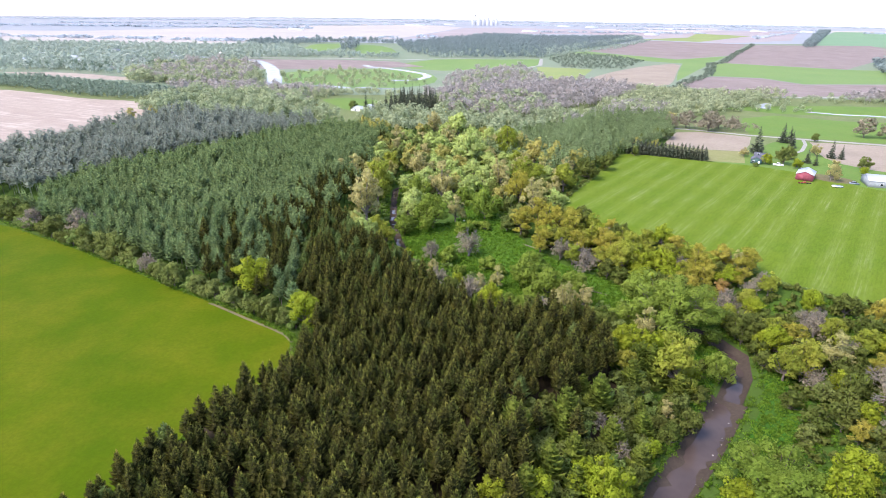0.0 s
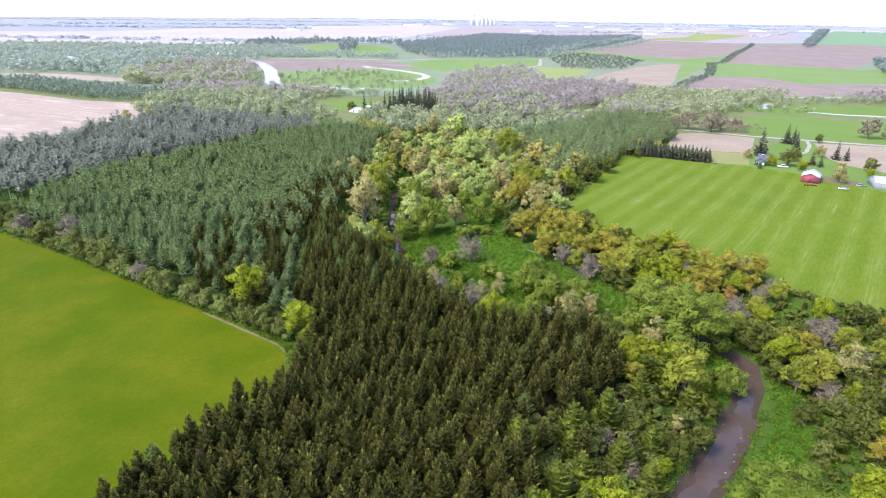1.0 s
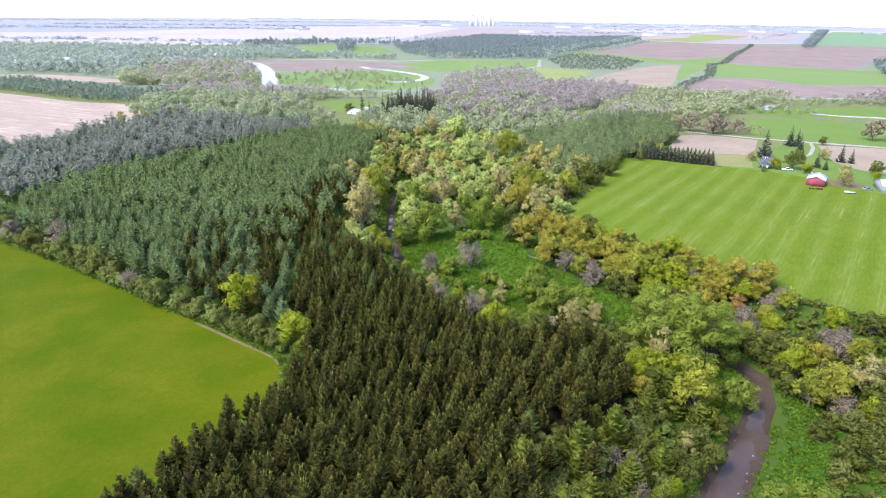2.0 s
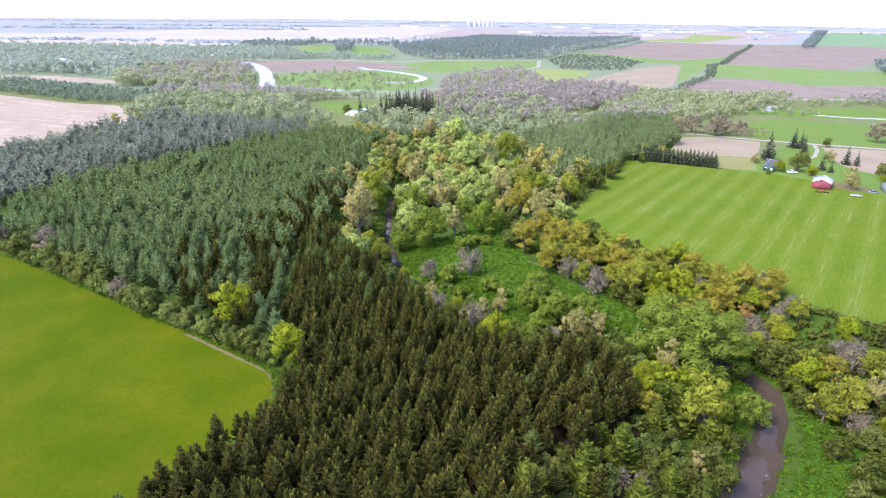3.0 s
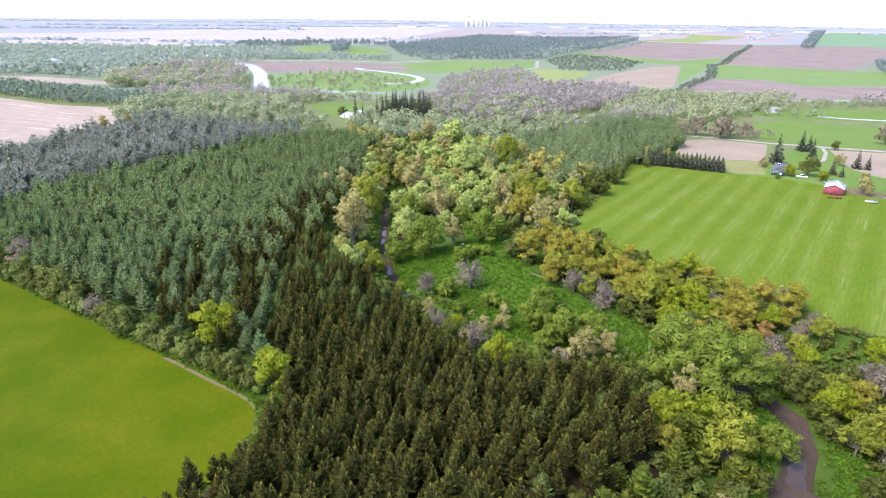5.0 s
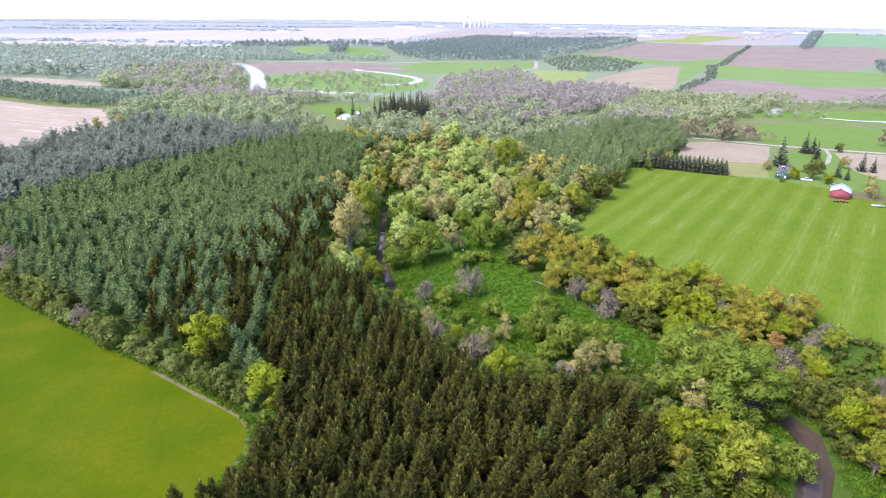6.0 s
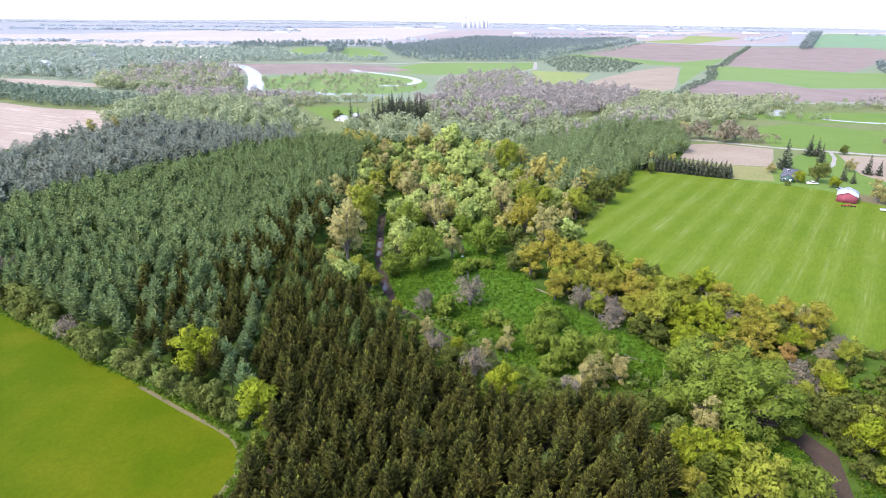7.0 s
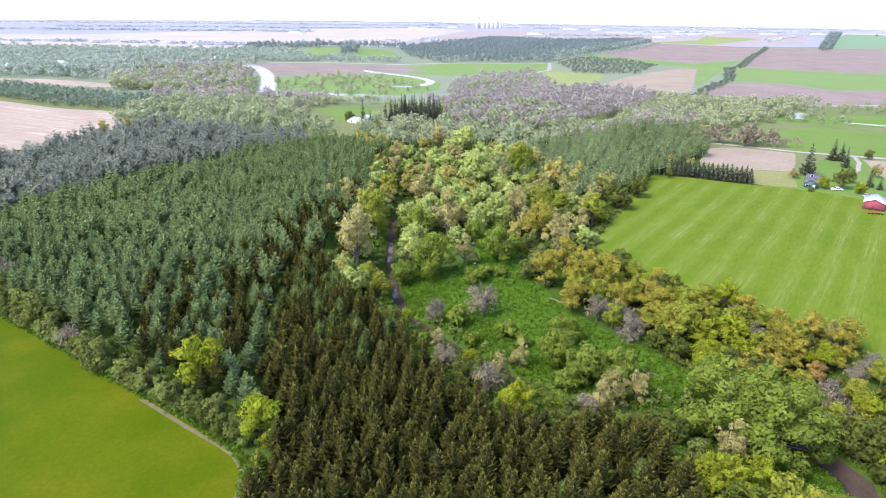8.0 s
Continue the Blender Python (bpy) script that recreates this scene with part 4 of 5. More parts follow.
# ---- trees along the stream and the hay field, one by one ----
GROVES = {
    "willow": [(-28.6, 288.5, 14.6), (-18, 249.7, 17), (-29.7, 241.5, 10.6), (5.7, 265.7, 16.7), (24.2, 205.2, 10.8), (19.5, 192, 11.7), (27.5, 184, 12.5), (36.8, 185.7, 11.9),
             (-4.7, 287.9, 9.8), (69.9, 137.9, 9.5)],
    "tan": [(-16.8, 292.2, 15), (-48.2, 250.1, 17), (-66, 310, 9.7), (-32.6, 336.3, 12.9), (-8.1, 260.5, 10), (13.7, 317.4, 12.2), (39.6, 285.2, 9.3), (29.5, 270.8, 13.3),
             (10.3, 189.6, 6.2), (32.7, 175, 8.4), (27.7, 167, 6.7), (39.3, 177.7, 7.1), (52.5, 152.4, 8.2), (95.2, 196, 7.5), (-57.5, 412.2, 10), (-34.6, 451.7, 15.4),
             (101.1, 140.8, 10.3), (50.7, 119.4, 4.3)],
    "maple": [(-49, 283.9, 17.1), (-40.5, 233.3, 9.6), (-35.7, 227.3, 8.8), (-51, 341.9, 12.3), (20.7, 393.5, 16.7), (27.2, 323.6, 13.5), (34.6, 310.5, 10.3), (45.1, 289.1, 13.1),
             (50.3, 228.6, 10.2), (63.4, 217.7, 8.6), (57.4, 205.9, 11.5), (69, 213.6, 7.5), (77.4, 196.6, 7.6), (98.8, 195.8, 7.3), (26.1, 364, 12.1), (56, 132.7, 13.3),
             (92.5, 140.3, 10.4), (87.4, 139.2, 8.9), (111, 145.3, 8.2), (106.2, 152.9, 7.8)],
    "olive": [(59.7, 318.9, 10.5), (61.9, 312.6, 10.3), (83.4, 161.7, 9.7), (88.3, 160.8, 9.6), (52, 202.8, 7.4), (10.1, 294.9, 11.2), (74.4, 333.6, 9.7), (83.7, 126.2, 6.2),
             (84, 116.5, 7.7), (55.3, 115.9, 6.8), (49.2, 110.5, 5.8), (88.9, 114.6, 7.5), (97.4, 125.9, 8), (61.3, 127.3, 5.6), (30.9, 102.1, 6.1), (38.3, 96.7, 5.3),
             (91.7, 164.7, 8.5)],
    "amber": [(23.4, 289.4, 14.6), (22.2, 245.7, 12.2), (34.6, 243, 13), (42.4, 236.9, 11.5), (28.8, 224.7, 9.3), (56, 218.8, 10.5), (81.6, 195.4, 8.9), (83.6, 191.1, 8.7),
             (93.6, 188.3, 7.1), (30.2, 256.5, 10.6), (42.5, 131.9, 7.3), (88.1, 107.2, 5.9), (97, 154.5, 7.2), (108.2, 135, 6.3), (120.9, 157.1, 7.1)],
    "bare": [(-0.5, 219.8, 11.8), (-15.6, 213.5, 7.3), (1.2, 168.9, 8.2), (-10.6, 180.7, 7.5), (43.7, 206.1, 8.3), (56.3, 228.6, 7.6), (78.8, 202.7, 7), (92.1, 200, 6.1),
             (84.5, 174.8, 9.3), (87.8, 171.8, 7.8), (94.9, 182.4, 6.2), (99.2, 183.7, 6.2), (42.8, 217.9, 7.1), (35.9, 110.6, 5.2), (36.2, 102.9, 5.6), (107, 145.4, 7.5),
             (32.6, 112.1, 4.7), (-160, 215, 12.5), (-113, 181, 8), (-184, 219, 10)],
    "shrub": [(-3.7, 244.4, 8.7), (-8.3, 212.3, 8.6), (6.7, 207.3, 7.7), (11.6, 201.9, 6), (-3.5, 201.4, 5.4), (21.9, 181.1, 7.4), (0.5, 250.7, 6.4), (-17.2, 194.7, 4.9),
             (5.8, 251.5, 6.4)],
    "lime": [(7.4, 157.6, 8.7), (-3.9, 185, 4.9), (63.6, 204.3, 9.7), (70.8, 203.5, 11.1), (44.3, 140.2, 8.5), (56, 145.1, 8.8), (91.4, 170.2, 7.7), (92.6, 167.1, 5.1),
             (-69, 166.2, 13.4), (-47, 148, 11.7), (-24.2, 210.1, 4.3), (50.5, 142.5, 9.2), (80.3, 95.9, 8.7), (74.8, 88.5, 8.7), (93.6, 114, 5.9), (90.1, 152.2, 10.3),
             (43.7, 106.1, 5), (30, 90, 10.2), (15.8, 85.9, 6.4), (7, 81.7, 6.2), (26.7, 91.8, 7.9), (9.3, 111.1, 4.9), (57, 92, 8)],
    "russet": [(86, 184.4, 6.8)],
    "sage": [(92.1, 128.6, 6.9), (39.5, 120.3, 6.2), (23, 99.3, 5.3), (87.5, 101.5, 4.5), (80.2, 112.1, 5.6), (-131, 193, 11), (-99, 171, 9.5), (-141, 199, 10), (-89, 167, 7.5),
             (-82, 164, 8), (-60, 153.5, 8), (-73, 158.5, 7.5), (-202, 229, 12), (-171, 214, 10), (-106, 176, 7), (-122, 186, 8), (-152, 205, 8), (-66, 156, 6), (-192, 226, 9),
             (-54, 150, 6)],
    "blue": [(11.3, 100.3, 6.5), (23.9, 108.8, 7), (33, 117, 6.7), (24.5, 98, 5.9), (2.6, 153.4, 5.7), (34, 105, 6.5), (14, 101, 5.2), (-44, 137, 5)],
}
plant("big_willow", 62, 163, 35, 0.85)
plant("big_willow", 65, 94, 24, 0.8)
for x, y, w in [(84.5, 145, 7), (86, 152, 7), (84, 159, 7.5), (74, 157, 6)]:
    plant("olive", x, y, w)
for kind, spots in GROVES.items():
    for x, y, w in spots:
        plant(kind, x, y, w * 1.1, random.uniform(0.95, 1.2))
VALLEY_TREES = {
    "willow_mid": [(-15.2, 440.4, 25.8), (-6.9, 371.6, 25.6), (-15.9, 325.7, 18), (-36.6, 306.6, 11.8), (-0.4, 343.1, 14.7), (13.8, 342.4, 14.3), (5.9, 319.2, 14.9), (-24.1, 393.9, 17.2), (-4.3, 434, 16.7),
                   (-12, 420, 16), (0, 405, 15), (15, 397, 13), (-60, 351, 12), (-20, 465, 16), (8, 430, 15)],
    "tan_mid": [(-74, 316, 10), (19, 318, 15), (29, 347, 16), (-34, 374, 12), (38, 322, 12), (-68, 321, 11), (-35, 345, 13), (30, 330, 12), (-30, 450, 14), (20, 440, 14), (50, 320, 10)],
    "maple_mid": [(-55, 312, 16), (-41, 247, 11), (-38, 231, 11), (26, 322, 12), (36, 359, 17), (22, 368, 15), (56, 331, 13), (28, 400, 16), (42, 338, 13), (-50, 330, 12), (-62, 380, 12),
                  (48, 352, 12), (62, 345, 10), (-83, 431, 14)],
    "olive_mid": [(12, 262, 10), (16, 250, 9), (22, 262, 10), (26, 256, 9), (18, 275, 10), (32, 262, 9), (-50, 365, 13), (-60, 397, 13), (-27, 332, 13), (80, 350, 8), (70, 341, 8), (85, 366, 8)],
}
for kind, spots in VALLEY_TREES.items():
    for x, y, w in spots:
        if not any(math.hypot(x - a, y - b) < 0.28 * (w + c) for a, b, c in PLANTED):
            plant(kind, x, y, w, random.uniform(0.9, 1.1))


def fill(poly, gap, seed, kinds, width, clear=0.42):
    """Trees of mixed kinds where none stands yet."""
    rng = np.random.default_rng(seed)
    for x, y in scatter(poly, gap, seed, 0.45):
        if line_distance(np.array(x), np.array(y), COURSE)[0] < 6.5 or inside(x, y, MEADOW) or inside(x, y, RIGHT_FIELD) or inside(x, y, LEFT_FIELD):
            continue
        w = rng.uniform(*width)
        if any(math.hypot(x - a, y - b) < clear * (w + c) * 0.8 for a, b, c in PLANTED):
            continue
        plant(str(rng.choice(kinds)), float(x), float(y), w, rng.uniform(0.85, 1.1))


fill([(10, 84), (14, 112), (36, 124), (42, 146), (58, 128), (50, 112), (42, 100), (30, 84)], 4.0, 31, ["olive", "blue", "blue", "sage", "hedge", "olive"], (4.5, 7), 0.2)
fill([(84, 84), (78, 96), (92, 112), (94, 150), (86, 160), (100, 170), (150, 158), (150, 90)], 6, 1, ["olive", "maple", "bare", "olive", "lime", "sage"], (7, 11), 0.27)
fill([(62, 176), (50, 206), (38, 216), (24, 244), (46, 254), (62, 235), (80, 214), (96, 198), (105, 182), (84, 164)], 5.5, 2, ["maple", "maple", "lime", "olive", "amber", "bare"], (7.5, 10.5), 0.22)
fill([(36, 92), (46, 108), (66, 130), (62, 146), (40, 150), (42, 124), (36, 104)], 5, 3, ["olive", "olive", "hedge", "lime", "sage"], (4.5, 7), 0.3)
fill([(-46, 215), (-60, 262), (-58, 340), (-80, 440), (-20, 470), (40, 440), (30, 380), (34, 318), (70, 326), (44, 276), (24, 246), (10, 270), (4, 300), (-34, 250)], 8.5, 5,
     ["willow_mid", "willow_mid", "willow_mid", "willow_mid", "tan_mid", "maple_mid", "olive_mid"], (9, 14), 0.33)
fill([(8, 58), (15, 92), (24, 102), (38, 108), (45, 100), (34, 78), (26, 58)], 5, 8, ["olive", "blue", "hedge", "lime", "sage"], (4.5, 7.5), 0.32)
fill([(82, 146), (84, 160), (78, 172), (92, 170), (94, 150)], 5, 9, ["olive", "bare", "maple", "olive"], (6, 9), 0.22)
fill([(-34, 206), (-20, 194), (-2, 166), (10, 154), (36, 154), (58, 160), (54, 176), (20, 180), (2, 196), (-14, 208)], 6.5, 7, ["bare", "tan", "olive", "willow", "sage"], (5.5, 8.5), 0.4)
for row in range(2):
    for x, y in [(-206 + k * 3.9, 227.5 - k * 2.06 + row * 4.0) for k in range(41)]:
        if not any(math.hypot(x - a, y - b) < 0.3 * c for a, b, c in PLANTED):
            plant(random.choice(["sage", "olive", "olive", "hedge", "hedge"]), x + random.uniform(-0.8, 0.8), y + 1.5 + random.uniform(-0.8, 0.8), random.uniform(4.5, 7.5), random.uniform(0.75, 1.05))

# ---- plantations: the nearest trees one by one, the rest joined ----
SPRUCE_ZONE = [(-70, 42), (-67, 72), (-55, 102), (-48, 113), (-42.5, 121), (-41, 131), (-46, 150), (-56, 176), (-62, 205), (-63, 230), (-57, 238), (-46, 216), (-34, 202), (-24, 188), (-4, 160), (6, 147), (34, 149), (39, 124), (36, 108),
               (20, 95), (14, 88), (8, 70), (0, 42)]
PINE_ZONE = [(-43, 138), (-51, 151), (-61, 156), (-86, 168), (-118, 185), (-151, 204), (-196, 230), (-206, 262), (-196, 300), (-173, 338), (-141, 397), (-89, 449), (-56, 400), (-56, 344), (-60, 290), (-60, 258),
             (-62, 240), (-65, 230), (-64, 205), (-58, 176), (-48, 152)]


EDGE_Y = [138, 150, 180, 210, 250, 290, 340]
EDGE_PINE = [-78, -104, -122, -114, -100, -82, -68]
EDGE_SPRUCE = [-40, -44, -56, -62, -60, -58, -57]


def spruce_share(x, y):
    """How far the spruces have spread into the pines at a place, from 0 to 1."""
    p, q = np.interp(y, EDGE_Y, EDGE_PINE), np.interp(y, EDGE_Y, EDGE_SPRUCE)
    return 0.66 * smooth(0.0, 0.7, (x - p) / np.maximum(q - p, 1))


def clear_of(spots, taken):
    return np.array([p for p in spots if not any(math.hypot(p[0] - a, p[1] - b) < 0.36 * c + 0.6 for a, b, c in taken)])


def plantation(kind, order, near, width, loose, name, label, seed):
    """A stand of one conifer: the first ones are trees of their own, the others are joined."""
    for x, y in order[:near]:
        plant(kind, float(x), float(y), random.uniform(*width), random.uniform(0.84, 1.12))
    if len(order) > near:
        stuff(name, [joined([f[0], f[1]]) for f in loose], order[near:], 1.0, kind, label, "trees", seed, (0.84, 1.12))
        stuff(name, [f[2] for f in loose], order[near:], 1.0, SHOOTS[kind], label + ", young shoots painted as lit tips", "trees", seed, (0.84, 1.12))


def nearest_first(spots):
    return spots[np.argsort(spots[:, 1] + 0.35 * spots[:, 0])]


GROVE_SPOTS = list(PLANTED)
LOOSE_SPRUCE = [spruce(300 + k, 11.2, 2.25, 9, 9, 0.46, 0.74) for k in range(5)]
LOOSE_PINE = [pine(310 + k, 12.0, 2.7, 6, 7, 0.5, 0.68) for k in range(5)]
stand = clear_of(scatter(SPRUCE_ZONE, 3.0, 11, 0.4, 33), GROVE_SPOTS)
mixed = clear_of(scatter(PINE_ZONE, 3.95, 12, 0.42, 41), GROVE_SPOTS)
spread = np.random.default_rng(13).random(len(mixed)) < spruce_share(mixed[:, 0], mixed[:, 1])
stray = np.random.default_rng(14).random(len(stand)) < 0.006 + 0.34 * smooth(150, 215, stand[:, 1])
plantation("spruce", nearest_first(np.concatenate([stand[~stray], mixed[spread]])), 260, (3.6, 4.5), LOOSE_SPRUCE, "spruce_plantation", "dense dark spruce plantation", 11)
plantation("red_pine", stand[stray], 999, (4.6, 5.8), LOOSE_PINE, "pine_plantation", "dark pines among the spruces", 16)
plantation("pine", nearest_first(mixed[~spread]), 290, (5.0, 6.5), LOOSE_PINE, "pine_plantation", "blue-green pine plantation", 12)
BACK = [spruce(320 + k, 11.2, 2.25, 5, 6, 0.46, 0.74) for k in range(3)]
stuff("spruce_plantation", [joined([f[0], f[1]]) for f in BACK], scatter([(-70, 40), (-76, -24), (-40, -24), (-2, 40)], 3.8, 15, 0.36, 33), 1.0, "spruce", "dense dark spruce plantation behind the flight path", "trees", 15, (0.84, 1.12))

# ---- woods farther off ----
GARDEN = [(-172, 560), (-150, 630), (-110, 640), (-90, 605), (-40, 590), (-28, 545), (-52, 526), (-90, 520), (-104, 490), (-130, 500), (-150, 530)]


def wood(name, poly, gap, forms, mat, label, seed, scale=1.0, keep=1.0, tall=(0.75, 1.25)):
    spots = scatter(poly, gap, seed, 0.48, 17)
    rng = np.random.default_rng(seed + 1)
    spots = spots[rng.random(len(spots)) < keep]
    spots = spots[~inside(spots[:, 0], spots[:, 1], GARDEN)]
    if len(spots):
        stuff(name, forms, spots, scale, mat, label, "trees", seed, tall)


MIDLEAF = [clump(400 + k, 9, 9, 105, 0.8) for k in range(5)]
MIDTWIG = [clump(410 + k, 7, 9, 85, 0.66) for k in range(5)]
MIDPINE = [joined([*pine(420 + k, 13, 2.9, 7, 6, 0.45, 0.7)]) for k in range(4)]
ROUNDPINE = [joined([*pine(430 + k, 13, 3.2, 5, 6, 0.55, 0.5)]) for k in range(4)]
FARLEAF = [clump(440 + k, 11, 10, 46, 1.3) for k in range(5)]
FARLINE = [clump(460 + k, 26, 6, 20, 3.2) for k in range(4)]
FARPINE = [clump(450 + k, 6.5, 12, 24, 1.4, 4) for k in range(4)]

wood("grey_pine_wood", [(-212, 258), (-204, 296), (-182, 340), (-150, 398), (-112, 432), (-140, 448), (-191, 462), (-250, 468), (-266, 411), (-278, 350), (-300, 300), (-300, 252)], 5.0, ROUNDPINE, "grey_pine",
     "greyish round-topped pine wood with reddish trunks, haze in its colour", 21)
wood("pine_plantation", [(0, 398), (23, 443), (90, 520), (154, 500), (140, 430), (100, 375), (90, 372), (76, 345), (66, 335), (50, 318), (38, 322), (36, 371)], 4.3, MIDPINE, "valley_pine", "green pine plantation beside the hay field, paled by painted haze", 22, 0.85)
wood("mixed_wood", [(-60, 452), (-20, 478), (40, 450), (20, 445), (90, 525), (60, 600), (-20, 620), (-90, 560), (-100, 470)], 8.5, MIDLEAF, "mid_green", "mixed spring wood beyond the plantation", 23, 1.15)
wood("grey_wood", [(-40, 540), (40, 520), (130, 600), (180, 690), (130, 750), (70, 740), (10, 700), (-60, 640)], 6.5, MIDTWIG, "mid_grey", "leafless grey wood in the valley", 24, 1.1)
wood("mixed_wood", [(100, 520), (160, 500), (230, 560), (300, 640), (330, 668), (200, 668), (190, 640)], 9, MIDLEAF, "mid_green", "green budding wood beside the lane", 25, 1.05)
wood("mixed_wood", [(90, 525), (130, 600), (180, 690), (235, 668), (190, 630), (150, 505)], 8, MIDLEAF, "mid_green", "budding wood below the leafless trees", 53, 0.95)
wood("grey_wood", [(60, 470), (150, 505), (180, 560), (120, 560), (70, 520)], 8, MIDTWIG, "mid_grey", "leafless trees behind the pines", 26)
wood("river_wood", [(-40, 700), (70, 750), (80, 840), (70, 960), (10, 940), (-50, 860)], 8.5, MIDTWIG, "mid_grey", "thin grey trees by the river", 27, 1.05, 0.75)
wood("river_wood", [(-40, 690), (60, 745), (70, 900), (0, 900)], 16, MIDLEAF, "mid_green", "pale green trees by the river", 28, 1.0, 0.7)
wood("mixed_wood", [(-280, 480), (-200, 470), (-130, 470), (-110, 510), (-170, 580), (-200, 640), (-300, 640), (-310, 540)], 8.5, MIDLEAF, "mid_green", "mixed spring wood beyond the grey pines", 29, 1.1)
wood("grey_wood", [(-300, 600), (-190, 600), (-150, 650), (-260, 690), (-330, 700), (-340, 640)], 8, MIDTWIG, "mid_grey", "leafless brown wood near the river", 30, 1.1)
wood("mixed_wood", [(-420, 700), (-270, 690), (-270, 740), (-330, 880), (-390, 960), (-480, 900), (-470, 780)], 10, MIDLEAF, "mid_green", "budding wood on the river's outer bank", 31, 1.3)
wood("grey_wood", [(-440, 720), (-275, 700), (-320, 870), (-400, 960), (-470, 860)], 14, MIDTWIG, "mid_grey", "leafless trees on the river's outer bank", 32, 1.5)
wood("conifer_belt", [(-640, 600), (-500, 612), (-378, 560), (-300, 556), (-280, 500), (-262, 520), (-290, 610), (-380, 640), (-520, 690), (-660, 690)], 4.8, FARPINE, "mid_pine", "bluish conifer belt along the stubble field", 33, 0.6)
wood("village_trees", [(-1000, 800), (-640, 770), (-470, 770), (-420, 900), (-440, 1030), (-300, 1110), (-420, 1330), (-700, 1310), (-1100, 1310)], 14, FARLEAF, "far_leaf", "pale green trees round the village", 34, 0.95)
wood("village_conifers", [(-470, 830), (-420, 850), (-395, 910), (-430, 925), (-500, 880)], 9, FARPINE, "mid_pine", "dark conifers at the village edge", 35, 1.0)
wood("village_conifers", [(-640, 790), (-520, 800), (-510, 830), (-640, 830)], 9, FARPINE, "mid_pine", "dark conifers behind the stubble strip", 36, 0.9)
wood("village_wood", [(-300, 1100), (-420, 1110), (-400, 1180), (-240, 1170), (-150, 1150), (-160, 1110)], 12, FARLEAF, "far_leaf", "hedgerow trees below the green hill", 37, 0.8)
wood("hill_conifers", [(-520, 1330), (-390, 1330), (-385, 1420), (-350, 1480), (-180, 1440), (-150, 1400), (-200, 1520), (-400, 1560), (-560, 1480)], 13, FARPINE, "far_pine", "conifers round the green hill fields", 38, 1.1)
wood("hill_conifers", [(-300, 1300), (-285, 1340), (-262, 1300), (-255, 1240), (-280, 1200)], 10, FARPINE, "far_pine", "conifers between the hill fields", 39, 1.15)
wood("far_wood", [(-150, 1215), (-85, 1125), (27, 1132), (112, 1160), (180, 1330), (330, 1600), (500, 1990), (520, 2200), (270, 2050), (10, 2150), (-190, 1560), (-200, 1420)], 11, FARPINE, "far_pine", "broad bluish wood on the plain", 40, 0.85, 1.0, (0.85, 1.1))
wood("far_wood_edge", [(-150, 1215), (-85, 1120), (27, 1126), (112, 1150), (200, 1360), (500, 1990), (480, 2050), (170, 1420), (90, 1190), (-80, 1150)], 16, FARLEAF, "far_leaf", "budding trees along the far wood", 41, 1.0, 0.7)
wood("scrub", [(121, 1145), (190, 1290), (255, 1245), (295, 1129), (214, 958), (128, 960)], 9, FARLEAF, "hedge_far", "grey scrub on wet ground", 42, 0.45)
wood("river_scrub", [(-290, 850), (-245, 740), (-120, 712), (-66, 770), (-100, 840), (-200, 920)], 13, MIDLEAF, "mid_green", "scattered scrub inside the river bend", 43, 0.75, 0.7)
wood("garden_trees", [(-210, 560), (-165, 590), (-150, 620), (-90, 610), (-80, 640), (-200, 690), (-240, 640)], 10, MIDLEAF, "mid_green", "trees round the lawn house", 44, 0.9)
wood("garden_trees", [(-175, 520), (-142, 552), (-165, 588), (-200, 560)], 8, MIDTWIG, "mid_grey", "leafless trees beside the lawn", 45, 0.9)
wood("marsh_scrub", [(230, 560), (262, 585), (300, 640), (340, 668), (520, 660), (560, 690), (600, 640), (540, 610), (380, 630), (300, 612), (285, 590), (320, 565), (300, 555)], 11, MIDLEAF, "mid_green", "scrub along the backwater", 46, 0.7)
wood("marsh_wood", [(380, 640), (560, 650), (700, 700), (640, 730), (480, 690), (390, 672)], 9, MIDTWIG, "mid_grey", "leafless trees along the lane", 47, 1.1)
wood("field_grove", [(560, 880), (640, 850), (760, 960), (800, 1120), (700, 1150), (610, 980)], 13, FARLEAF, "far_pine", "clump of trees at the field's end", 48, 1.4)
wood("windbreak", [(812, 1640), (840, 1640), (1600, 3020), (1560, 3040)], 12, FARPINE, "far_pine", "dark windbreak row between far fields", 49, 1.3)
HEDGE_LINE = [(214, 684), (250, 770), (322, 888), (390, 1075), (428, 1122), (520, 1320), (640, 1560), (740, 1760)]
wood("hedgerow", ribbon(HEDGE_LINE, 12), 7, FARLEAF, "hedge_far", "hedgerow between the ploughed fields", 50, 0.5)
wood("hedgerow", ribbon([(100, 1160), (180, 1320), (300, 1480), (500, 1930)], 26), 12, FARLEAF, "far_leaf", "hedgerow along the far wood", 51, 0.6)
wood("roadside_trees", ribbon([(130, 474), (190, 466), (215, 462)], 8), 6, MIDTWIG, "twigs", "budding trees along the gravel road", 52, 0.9)
